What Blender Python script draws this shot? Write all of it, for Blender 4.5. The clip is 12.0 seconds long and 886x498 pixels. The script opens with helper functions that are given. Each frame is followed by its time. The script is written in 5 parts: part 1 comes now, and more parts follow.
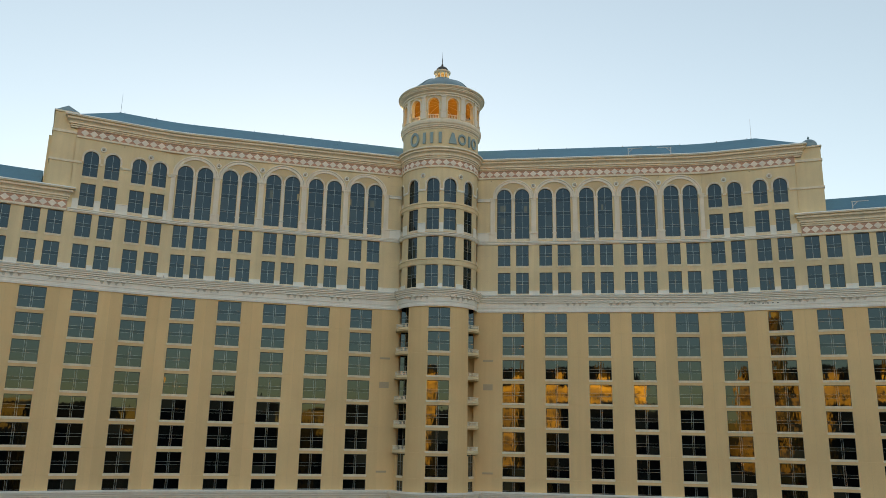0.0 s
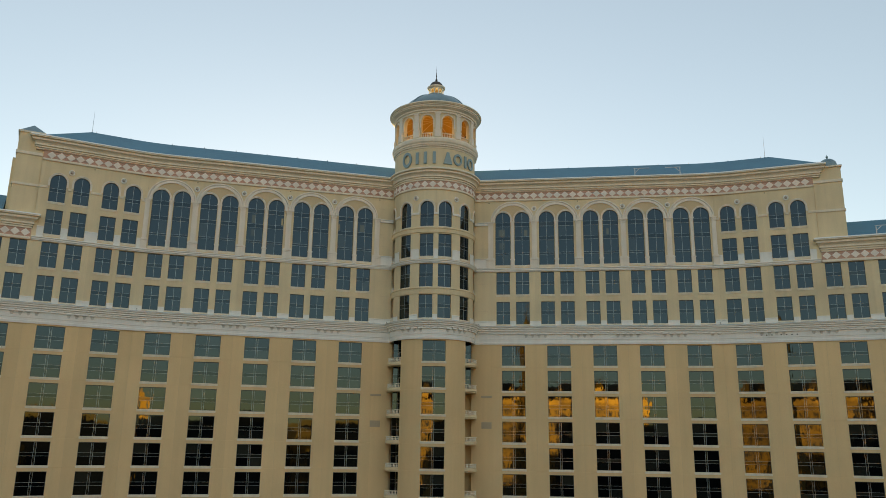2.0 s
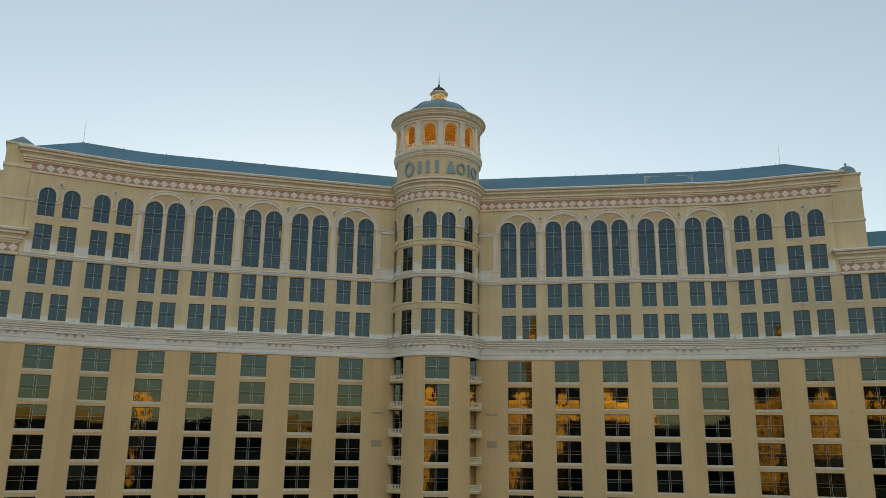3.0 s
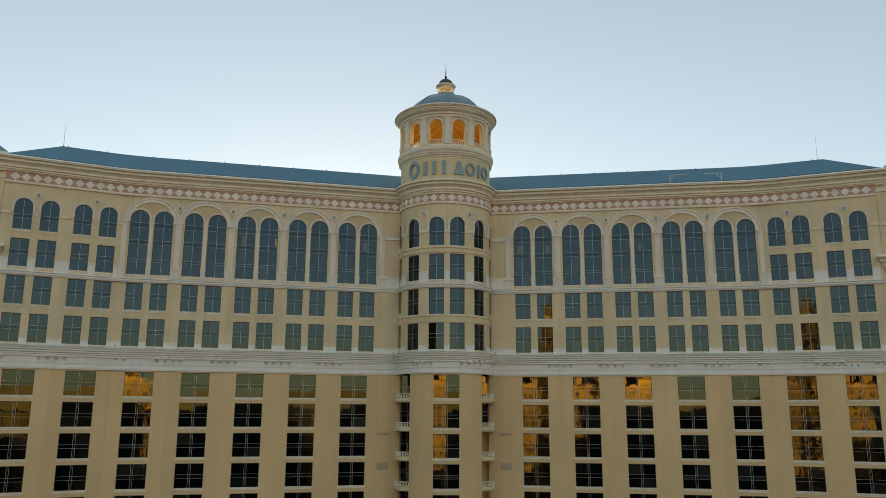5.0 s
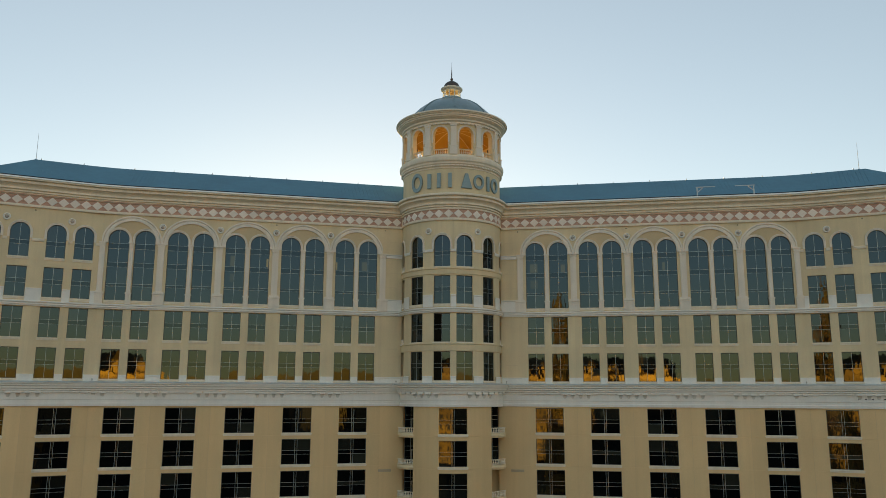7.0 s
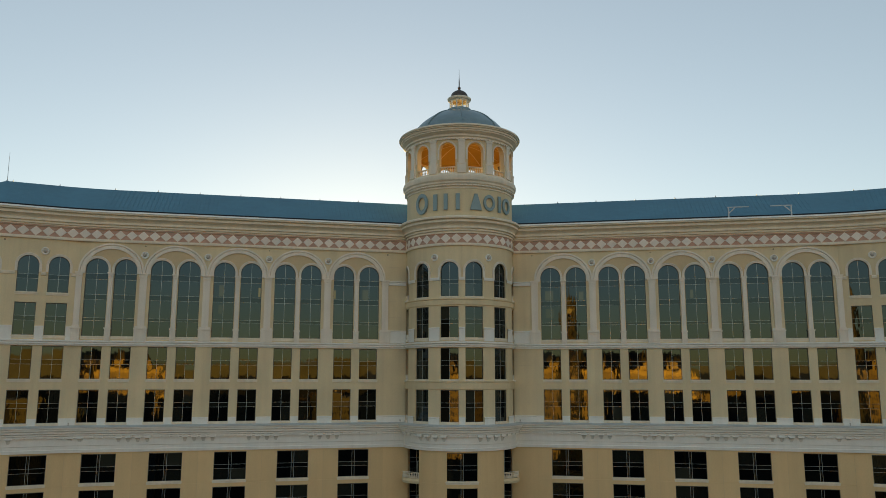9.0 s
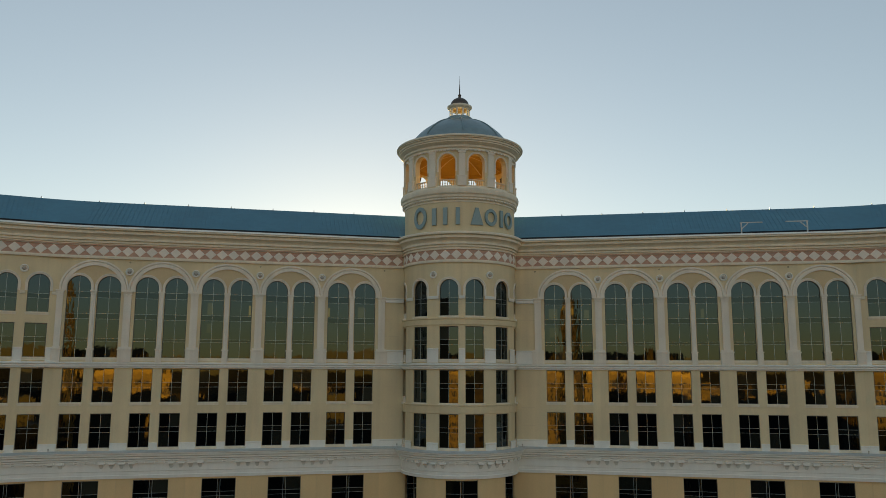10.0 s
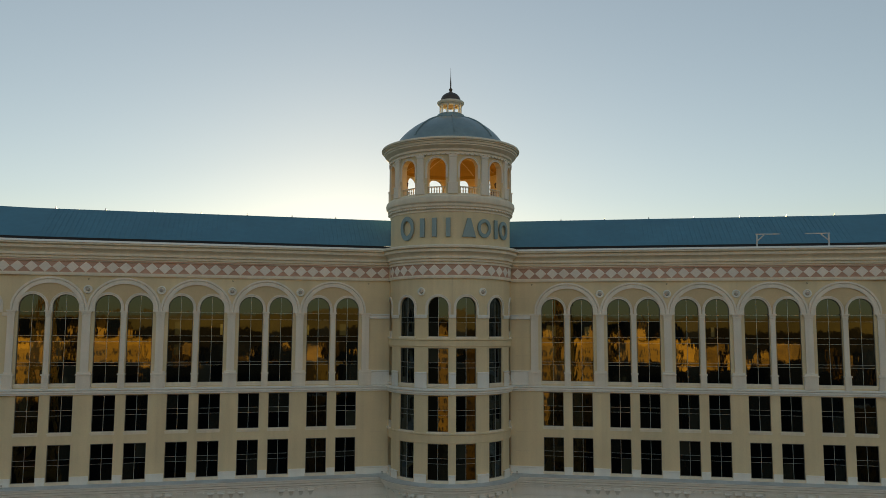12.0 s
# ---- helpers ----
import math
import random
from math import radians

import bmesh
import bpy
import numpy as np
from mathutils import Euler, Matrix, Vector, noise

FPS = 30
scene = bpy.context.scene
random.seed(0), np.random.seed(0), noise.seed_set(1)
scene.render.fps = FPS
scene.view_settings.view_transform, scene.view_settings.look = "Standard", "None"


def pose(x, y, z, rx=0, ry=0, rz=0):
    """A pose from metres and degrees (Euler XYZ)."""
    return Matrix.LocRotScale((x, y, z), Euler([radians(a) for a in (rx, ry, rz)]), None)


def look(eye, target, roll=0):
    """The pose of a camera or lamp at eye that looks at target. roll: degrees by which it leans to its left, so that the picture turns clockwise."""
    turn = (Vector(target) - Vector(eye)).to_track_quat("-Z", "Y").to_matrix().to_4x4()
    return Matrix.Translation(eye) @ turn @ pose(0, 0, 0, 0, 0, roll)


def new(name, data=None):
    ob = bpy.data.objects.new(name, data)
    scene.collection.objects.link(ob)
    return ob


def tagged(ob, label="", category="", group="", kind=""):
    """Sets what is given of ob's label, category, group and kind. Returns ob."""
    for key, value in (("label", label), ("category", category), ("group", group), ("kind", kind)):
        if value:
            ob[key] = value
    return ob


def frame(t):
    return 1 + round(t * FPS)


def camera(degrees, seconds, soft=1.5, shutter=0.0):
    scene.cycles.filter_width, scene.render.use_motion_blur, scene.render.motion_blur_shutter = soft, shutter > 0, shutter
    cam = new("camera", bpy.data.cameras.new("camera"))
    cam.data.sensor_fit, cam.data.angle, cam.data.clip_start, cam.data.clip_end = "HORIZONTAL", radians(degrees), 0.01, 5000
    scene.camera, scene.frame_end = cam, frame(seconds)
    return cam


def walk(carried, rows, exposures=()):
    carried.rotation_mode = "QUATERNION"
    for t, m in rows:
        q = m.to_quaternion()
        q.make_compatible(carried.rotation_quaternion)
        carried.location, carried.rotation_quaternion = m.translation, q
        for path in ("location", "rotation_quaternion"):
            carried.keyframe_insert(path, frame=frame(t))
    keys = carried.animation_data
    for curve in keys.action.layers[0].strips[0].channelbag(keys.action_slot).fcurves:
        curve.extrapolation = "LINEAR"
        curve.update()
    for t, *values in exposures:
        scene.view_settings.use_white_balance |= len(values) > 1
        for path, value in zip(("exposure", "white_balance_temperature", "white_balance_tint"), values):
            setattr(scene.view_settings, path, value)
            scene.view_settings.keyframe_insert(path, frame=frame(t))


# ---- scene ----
cam = camera(59.0, 12.0, soft=0.8)
# seconds, eye x y z, yaw, pitch, lean (degrees)
PATH = [
    (0, -4.960, -94.011, 75.335, -3.350, 13.349, 1.096),
    (0.5, -4.919, -92.591, 76.009, -3.536, 13.646, 1.022),
    (1, -4.813, -91.205, 76.813, -3.666, 13.834, 0.965),
    (1.5, -4.670, -89.843, 77.752, -3.720, 13.989, 0.863),
    (2, -4.515, -88.531, 78.784, -3.631, 14.033, 0.799),
    (2.5, -4.329, -87.245, 79.880, -3.432, 13.987, 0.699),
    (3, -4.136, -85.966, 81.043, -3.221, 13.885, 0.664),
    (3.5, -3.955, -84.703, 82.252, -2.999, 13.595, 0.547),
    (5.5, -3.267, -79.380, 87.273, -2.083, 11.382, 0.261),
    (6, -3.140, -77.989, 88.528, -1.940, 11.078, 0.261),
    (6.5, -3.031, -76.524, 89.740, -1.779, 10.810, 0.255),
    (7, -2.942, -75.101, 90.942, -1.620, 10.476, 0.220),
    (9, -2.805, -69.728, 95.608, -1.078, 9.391, 0.082),
    (9.5, -2.787, -68.379, 96.761, -0.999, 9.113, 0.083),
    (10, -2.758, -67.022, 97.921, -1.134, 8.953, 0.235),
    (10.5, -2.720, -65.717, 99.121, -1.579, 8.598, 0.310),
    (11, -2.649, -64.431, 100.335, -1.869, 7.845, 0.331),
    (11.5, -2.551, -63.276, 101.599, -1.834, 6.867, 0.297),
    (12, -2.408, -62.252, 102.939, -1.690, 5.845, 0.253),
]


def gaze(x, y, z, yaw, pitch, lean):
    a, p = radians(yaw), radians(pitch)
    way = Vector((-math.sin(a) * math.cos(p), math.cos(a) * math.cos(p), math.sin(p)))
    return look((x, y, z), Vector((x, y, z)) + way, lean)


EXPOSURES = [(0.0, 1.31, 7340, 10.3), (2.5, 1.09, 7290, 10.3), (5.5, 1.00, 7220, 10.0), (9.0, 0.74, 7130, 9.8), (12.0, 0.34, 7060, 9.6)]
walk(cam, [(t, gaze(*r)) for t, *r in PATH], EXPOSURES)

# ---- light ----
SUN_AZ, SUN_EL = -4.9, 6.0          # degrees: from +y towards +x, and above the horizon
world = bpy.data.worlds.new("sky")
scene.world = world
world.use_nodes = True
wn = world.node_tree.nodes
sky = wn.new("ShaderNodeTexSky")
sky.sky_type = "NISHITA"
sky.sun_disc = False
sky.sun_elevation = radians(SUN_EL)
sky.sun_rotation = radians(SUN_AZ)
sky.altitude = 600
sky.air_density, sky.dust_density, sky.ozone_density = 1.0, 0.2, 1.35
wn["Background"].inputs[1].default_value = 0.15
# a thin even veil of high cloud over the whole sky
veil = wn.new("ShaderNodeMix")
veil.data_type = "RGBA"
veil.inputs["Factor"].default_value = 0.33
veil.inputs["B"].default_value = (1.15, 1.73, 2.34, 1)
pale = wn.new("ShaderNodeHueSaturation")
pale.inputs["Saturation"].default_value = 0.68
world.node_tree.links.new(sky.outputs[0], pale.inputs["Color"])
world.node_tree.links.new(pale.outputs["Color"], veil.inputs["A"])
# dusty desert air: the lowest sky is warmer all round the horizon
way = wn.new("ShaderNodeTexCoord")
split = wn.new("ShaderNodeSeparateXYZ")
world.node_tree.links.new(way.outputs["Generated"], split.inputs[0])
rise = wn.new("ShaderNodeMapRange")
rise.interpolation_type = "SMOOTHERSTEP"
rise.inputs[1].default_value, rise.inputs[2].default_value = -0.06, 0.18
rise.inputs[3].default_value, rise.inputs[4].default_value = 1.0, 0.0
world.node_tree.links.new(split.outputs["Z"], rise.inputs[0])
dust = wn.new("ShaderNodeMix")
dust.data_type, dust.blend_type = "RGBA", "MULTIPLY"
dust.inputs["B"].default_value = (1.05, 0.80, 0.34, 1)
world.node_tree.links.new(rise.outputs[0], dust.inputs["Factor"])
world.node_tree.links.new(veil.outputs["Result"], dust.inputs["A"])
world.node_tree.links.new(dust.outputs["Result"], wn["Background"].inputs[0])

sun = new("sun", bpy.data.lights.new("sun", "SUN"))
sun.data.energy, sun.data.angle, sun.data.color = 5.0, radians(0.53), (1.0, 0.74, 0.38)
_a, _e = radians(SUN_AZ), radians(SUN_EL)
to_sun = Vector((math.sin(_a) * math.cos(_e), math.cos(_a) * math.cos(_e), math.sin(_e)))
sun.matrix_world = look((0, 0, 300), Vector((0, 0, 300)) - to_sun)


# ---- materials ----
def material(name, base, rough=0.8, metal=0.0, grain=0.0, grain_scale=8.0, stain=0.0, stain_scale=0.35, bump=0.0, bump_scale=30.0,
             streak=0.0, ior=1.5, per_piece=0.0, gloss=0.5):
    m = bpy.data.materials.new(name)
    m.use_nodes = True
    nt = m.node_tree
    n, l = nt.nodes, nt.links
    b = n["Principled BSDF"]
    b.inputs["Roughness"].default_value, b.inputs["Metallic"].default_value, b.inputs["IOR"].default_value = rough, metal, ior
    b.inputs["Specular IOR Level"].default_value = gloss
    co = n.new("ShaderNodeNewGeometry").outputs["Position"]
    col = n.new("ShaderNodeRGB")
    col.outputs[0].default_value = (*base, 1)
    out = col.outputs[0]

    def vary(out, fac, amount):
        mr = n.new("ShaderNodeMapRange")
        mr.inputs[1].default_value, mr.inputs[2].default_value = 0.25, 0.75
        mr.inputs[3].default_value, mr.inputs[4].default_value = 1 - amount, 1 + amount * 0.6
        l.new(fac, mr.inputs[0])
        mx = n.new("ShaderNodeVectorMath")
        mx.operation = "SCALE"
        l.new(out, mx.inputs[0])
        l.new(mr.outputs[0], mx.inputs["Scale"])
        return mx.outputs[0]

    def noise_fac(scale, detail=4.0, squash=None):
        t = n.new("ShaderNodeTexNoise")
        t.inputs["Scale"].default_value, t.inputs["Detail"].default_value = scale, detail
        src = co
        if squash:
            mp = n.new("ShaderNodeMapping")
            mp.inputs["Scale"].default_value = squash
            l.new(co, mp.inputs[0])
            src = mp.outputs[0]
        l.new(src, t.inputs["Vector"])
        return t.outputs["Fac"]

    if grain:
        out = vary(out, noise_fac(grain_scale), grain)
    if stain:
        out = vary(out, noise_fac(stain_scale, 6.0), stain)
    if streak:
        out = vary(out, noise_fac(1.0, 5.0, (2.2, 2.2, 0.12)), streak)
    if per_piece:
        oi = n.new("ShaderNodeObjectInfo")
        out = vary(out, oi.outputs["Random"], per_piece)
    l.new(out, b.inputs["Base Color"])
    if bump:
        bp = n.new("ShaderNodeBump")
        bp.inputs["Strength"].default_value, bp.inputs["Distance"].default_value = bump, 0.02
        l.new(noise_fac(bump_scale), bp.inputs["Height"])
        l.new(bp.outputs[0], b.inputs["Normal"])
    return m


STUCCO = material("cream_stucco", (0.80, 0.66, 0.415), 0.88, grain=0.06, grain_scale=14, stain=0.12, stain_scale=0.28, streak=0.07, bump=0.25, per_piece=0.03)
TAN = material("tan_stucco", (0.80, 0.58, 0.305), 0.88, grain=0.06, grain_scale=14, stain=0.10, stain_scale=0.16, streak=0.04, bump=0.25, per_piece=0.035)
TRIM = material("pale_trim", (0.88, 0.86, 0.78), 0.75, grain=0.04, grain_scale=10, stain=0.06, stain_scale=0.6, streak=0.05, bump=0.15)
TRIM_W = material("warm_trim", (0.87, 0.79, 0.66), 0.78, grain=0.05, grain_scale=10, stain=0.08, stain_scale=0.6, streak=0.10, bump=0.15)
CORNICE = material("cornice_cream", (0.86, 0.765, 0.595), 0.78, grain=0.04, stain=0.08, stain_scale=0.5, streak=0.10, bump=0.12)
PINK = material("rose_frieze", (0.58, 0.355, 0.255), 0.85, grain=0.10, grain_scale=6, stain=0.14, bump=0.2)
DIAMOND = material("diamond_cream", (0.92, 0.83, 0.72), 0.8, grain=0.06, stain=0.07, bump=0.12, per_piece=0.07)
OCHRE = material("tympanum_ochre", (0.67, 0.52, 0.31), 0.88, grain=0.06, stain=0.1, bump=0.2)
ROOF = material("blue_metal_roof", (0.047, 0.195, 0.27), 0.45, metal=0.0, grain=0.10, grain_scale=2.0, stain=0.12, streak=0.0)
DOME = material("dome_metal", (0.235, 0.325, 0.345), 0.38, metal=0.3, grain=0.08, grain_scale=3.0, stain=0.16, stain_scale=0.9)
BRONZE = material("dark_bronze", (0.10, 0.08, 0.066), 0.45, metal=0.3, grain=0.1, stain=0.15)
MUNTIN = material("window_metal", (0.37, 0.41, 0.40), 0.28, metal=0.3, grain=0.05, stain=0.06)
WINDOW_EDGE = material("window_edge", (0.14, 0.125, 0.105), 0.55, metal=0.2, grain=0.06, stain=0.08)
SIGN = material("sign_metal", (0.25, 0.35, 0.365), 0.45, metal=0.15, grain=0.06, stain=0.1)
WEATHERED = material("weathered_stone", (0.79, 0.775, 0.71), 0.85, grain=0.1, grain_scale=6, stain=0.16, stain_scale=1.2, streak=0.08)
FLASHING = material("flashing_metal", (0.60, 0.61, 0.57), 0.8, grain=0.1, stain=0.2, stain_scale=0.8)
STONE = material("grey_stone", (0.47, 0.43, 0.36), 0.8, grain=0.1, stain=0.12)
STEEL = material("galvanised_steel", (0.46, 0.49, 0.50), 0.45, metal=0.5, grain=0.06, stain=0.1)
DARK = material("dark_gutter", (0.02, 0.02, 0.022), 0.8, grain=0.1)
JOINT = material("stucco_joint", (0.66, 0.49, 0.295), 0.9, grain=0.05)
STUCCO_JOINT = material("cream_joint", (0.66, 0.53, 0.345), 0.9, grain=0.05)
VENT = material("vent_paint", (0.50, 0.41, 0.28), 0.7, grain=0.05, stain=0.08)
WARM = material("warm_plaster", (0.50, 0.31, 0.09), 0.85, grain=0.05, stain=0.08, bump=0.2)
ASPHALT = material("city_ground", (0.016, 0.015, 0.014), 0.9, grain=0.2, grain_scale=0.2, stain=0.3, stain_scale=0.02, gloss=0.05)
# city walls: sunlight put into the gold colour, shade into the near-black one
CITY = material("city_wall_sunlit", (0.58, 0.23, 0.014), 0.42, metal=0.6, grain=0.45, grain_scale=0.12, stain=0.5, stain_scale=0.03, per_piece=0.35)
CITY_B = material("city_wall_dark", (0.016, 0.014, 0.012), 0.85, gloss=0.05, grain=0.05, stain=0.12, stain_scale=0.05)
GOLD_METAL = material("bronze_lattice", (0.62, 0.30, 0.045), 0.45, metal=0.4, grain=0.15, grain_scale=0.5)
HILL = material("desert_hill", (0.56, 0.30, 0.06), 0.95, grain=0.25, grain_scale=0.008, stain=0.35, stain_scale=0.0012)
DARK_BELT = material("shade_belt", (0.10, 0.056, 0.018), 0.95, grain=0.4, grain_scale=0.02, stain=0.4, stain_scale=0.004, gloss=0.05)
CITY_GLASS = material("city_glass", (0.02, 0.017, 0.014), 0.35, gloss=0.15)

# reflective hotel glazing: dark body, coated surface, slightly wavy panes
GLASS = bpy.data.materials.new("coated_glass")
GLASS.use_nodes = True
_n, _l = GLASS.node_tree.nodes, GLASS.node_tree.links
_b = _n["Principled BSDF"]
# a few rooms have drawn curtains that show faintly behind the coating
_o = _n.new("ShaderNodeObjectInfo")
_p = _n.new("ShaderNodeMath")
_p.operation, _p.inputs[1].default_value = "POWER", 6.0
_l.new(_o.outputs["Random"], _p.inputs[0])
_c = _n.new("ShaderNodeMix")
_c.data_type = "RGBA"
_c.inputs["A"].default_value, _c.inputs["B"].default_value = (0.0015, 0.0022, 0.0025, 1), (0.03, 0.032, 0.024, 1)
_l.new(_p.outputs[0], _c.inputs["Factor"])
_l.new(_c.outputs["Result"], _b.inputs["Base Color"])
_b.inputs["Roughness"].default_value = 0.02
_b.inputs["IOR"].default_value = 1.66
_b.inputs["Specular Tint"].default_value = (0.63, 0.88, 1.0, 1)
_t = _n.new("ShaderNodeTexNoise")
_t.inputs["Scale"].default_value, _t.inputs["Detail"].default_value = 1.9, 1.5
_g = _n.new("ShaderNodeNewGeometry")
_m = _n.new("ShaderNodeMapping")
_m.inputs["Scale"].default_value = (1.5, 1.5, 0.6)
_l.new(_g.outputs["Position"], _m.inputs[0])
_l.new(_m.outputs[0], _t.inputs["Vector"])
_bp = _n.new("ShaderNodeBump")
_bp.inputs["Strength"].default_value, _bp.inputs["Distance"].default_value = 1.0, 0.0015
_l.new(_t.outputs["Fac"], _bp.inputs["Height"])
_l.new(_bp.outputs[0], _b.inputs["Normal"])
SPANDREL = GLASS.copy()
SPANDREL.name = "spandrel_glass"
SPANDREL.node_tree.nodes["Principled BSDF"].inputs["IOR"].default_value = 1.57


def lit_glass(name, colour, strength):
    """The same glazing with room light put in as the glass's own glow."""
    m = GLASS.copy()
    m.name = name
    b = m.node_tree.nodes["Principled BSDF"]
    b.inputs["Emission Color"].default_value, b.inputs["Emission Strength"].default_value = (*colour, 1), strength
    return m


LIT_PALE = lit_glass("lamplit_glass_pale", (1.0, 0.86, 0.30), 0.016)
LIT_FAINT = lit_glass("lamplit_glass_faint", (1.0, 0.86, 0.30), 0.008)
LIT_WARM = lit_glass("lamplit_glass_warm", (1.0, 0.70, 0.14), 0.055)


# ---- mesh helpers ----
def mesh_of(bm, name, mat, smooth=False):
    bmesh.ops.remove_doubles(bm, verts=bm.verts, dist=0.0005)
    bmesh.ops.recalc_face_normals(bm, faces=bm.faces)
    me = bpy.data.meshes.new(name)
    bm.to_mesh(me)
    bm.free()
    me.materials.append(mat)
    if smooth:
        me.shade_smooth()
        me.set_sharp_from_angle(angle=radians(24))
    return me


def put(name, me, parent, m=None, label=""):
    ob = new(name, me)
    if parent:
        ob.parent = parent
    if m is not None:
        ob.matrix_basis = m
    if label:
        ob["label"] = label
    return ob


def part(name, bm, mat, parent, label="", m=None, smooth=False):
    return put(name, mesh_of(bm, name, mat, smooth), parent, m, label)


def box(bm, x0, x1, y0, y1, z0, z1):
    v = [bm.verts.new(p) for p in ((x0, y0, z0), (x1, y0, z0), (x1, y1, z0), (x0, y1, z0),
                                   (x0, y0, z1), (x1, y0, z1), (x1, y1, z1), (x0, y1, z1))]
    for f in ((0, 3, 2, 1), (4, 5, 6, 7), (0, 1, 5, 4), (1, 2, 6, 5), (2, 3, 7, 6), (3, 0, 4, 7)):
        bm.faces.new([v[i] for i in f])


def quad(bm, *pts):
    bm.faces.new([bm.verts.new(p) for p in pts])


def lathe(bm, prof, a0=0.0, a1=360.0, n=96):
    """Turn a profile of (radius, z) round the z axis; angle 0 faces -y."""
    full = abs(a1 - a0) >= 360
    rings = []
    for i in range(n if full else n + 1):
        a = radians(a0 + (a1 - a0) * i / n)
        rings.append([bm.verts.new((r * math.sin(a), -r * math.cos(a), z)) for r, z in prof])
    m = len(rings)
    for i in range(m if full else m - 1):
        p, q = rings[i], rings[(i + 1) % m]
        for j in range(len(prof) - 1):
            bm.faces.new((p[j], q[j], q[j + 1], p[j + 1]))


def sweep(bm, path, prof, cap=True):
    """Carry a profile of (outwards, z) along a path of (x, y) points, outwards to the right of the way."""
    rings = []
    for i, p in enumerate(path):
        a = Vector(path[max(i - 1, 0)])
        b = Vector(path[i])
        c = Vector(path[min(i + 1, len(path) - 1)])
        d1 = (b - a).normalized() if i else (c - b).normalized()
        d2 = (c - b).normalized() if i < len(path) - 1 else d1
        n1, n2 = Vector((d1.y, -d1.x)), Vector((d2.y, -d2.x))
        n = (n1 + n2).normalized()
        k = 1 / max(n.dot(n1), 0.3)
        rings.append([bm.verts.new((b.x + n.x * o * k, b.y + n.y * o * k, z)) for o, z in prof])
    for p, q in zip(rings, rings[1:]):
        for j in range(len(prof) - 1):
            bm.faces.new((p[j], q[j], q[j + 1], p[j + 1]))
    if cap:
        for r in (rings[0], rings[-1]):
            bm.faces.new(r)


def arch_pts(cx, zs, r, n=14):
    return [(cx - r * math.cos(math.pi * i / n), zs + r * math.sin(math.pi * i / n)) for i in range(n + 1)]


def pierced(bm, x0, x1, z0, z1, columns, depth=0.3, back=False, step=50.0, joints=()):
    """A wall face at y = 0 with openings: columns of (left, right, [(bottom, top, arched)]), reveals running back to depth."""
    def face(pts):
        quad(bm, *[(x, 0, z) for x, z in pts])
        if back:
            quad(bm, *[(x, depth, z) for x, z in pts])

    def reveal(p, q):
        quad(bm, (p[0], 0, p[1]), (q[0], 0, q[1]), (q[0], depth, q[1]), (p[0], depth, p[1]))

    def plain(a, b, c, d):
        if b - a < 1e-4 or d - c < 1e-4:
            return
        k = max(1, math.ceil((b - a) / step))
        cuts = [c] + [z + e for z in joints if c + 0.1 < z < d - 0.1 for e in (-0.011, 0.011)] + [d]
        for i in range(k):
            u, w = a + (b - a) * i / k, a + (b - a) * (i + 1) / k
            for lo, hi in zip(cuts[::2], cuts[1::2]):
                face([(u, lo), (w, lo), (w, hi), (u, hi)])
            for lo, hi in zip(cuts[1::2], cuts[2::2]):
                quad(bm, (u, 0, lo), (w, 0, lo), (w, 0.014, lo + 0.01), (u, 0.014, lo + 0.01))
                quad(bm, (u, 0.014, lo + 0.01), (w, 0.014, lo + 0.01), (w, 0, hi), (u, 0, hi))

    x = x0
    for left, right, holes in columns:
        plain(x, left, z0, z1)
        z = z0
        for bottom, top, arched in holes:
            plain(left, right, z, bottom)
            r, cx = (right - left) / 2, (left + right) / 2
            spring = top - r if arched else top
            k = max(1, math.ceil((right - left) / step))
            for i in range(k):
                reveal((left + (right - left) * i / k, bottom), (left + (right - left) * (i + 1) / k, bottom))
            reveal((left, bottom), (left, spring))
            reveal((right, bottom), (right, spring))
            if arched:
                pts = arch_pts(cx, spring, r)
                for p, q in zip(pts, pts[1:]):
                    face([p, q, (q[0], top + 0.02), (p[0], top + 0.02)])
                    reveal(p, q)
                z = top + 0.02
            else:
                for i in range(k):
                    reveal((left + (right - left) * i / k, top), (left + (right - left) * (i + 1) / k, top))
                z = top
        plain(left, right, z, z1)
        x = right
    plain(x, x1, z0, z1)


def bend(bm, radius):
    """Wrap a flat wall round the z axis: x becomes arc, y runs inwards."""
    for v in bm.verts:
        a, r = v.co.x / radius, radius - v.co.y
        v.co = Vector((r * math.sin(a), -r * math.cos(a), v.co.z))


def ring_band(bm, cx, zs, r0, r1, y0, y1, n=16, a0=0.0, a1=180.0):
    """A raised half-round band."""
    prev = None
    for i in range(n + 1):
        a = radians(a0 + (a1 - a0) * i / n)
        c, s = -math.cos(a), math.sin(a)
        cur = [bm.verts.new((cx + r * c, y, zs + r * s)) for r, y in ((r0, y1), (r0, y0 * 0.72), (r0 + (r1 - r0) * 0.55, y0 * 0.72), (r0 + (r1 - r0) * 0.62, y0 * 0.3), (r0 + (r1 - r0) * 0.7, y0), (r1, y0), (r1, y1))]
        if prev:
            for j in range(6):
                bm.faces.new((prev[j], cur[j], cur[j + 1], prev[j + 1]))
        prev = cur


# ---- the hotel's plan ----
BAY = 5.05
A1, A2 = radians(11.6), radians(23.8)
P1, P2 = (11.57, -1.75), (31.36, -5.81)
LAST = 14                            # bays built out from the tower on each wing
FLOOR, UPPER = 2.775, 3.43


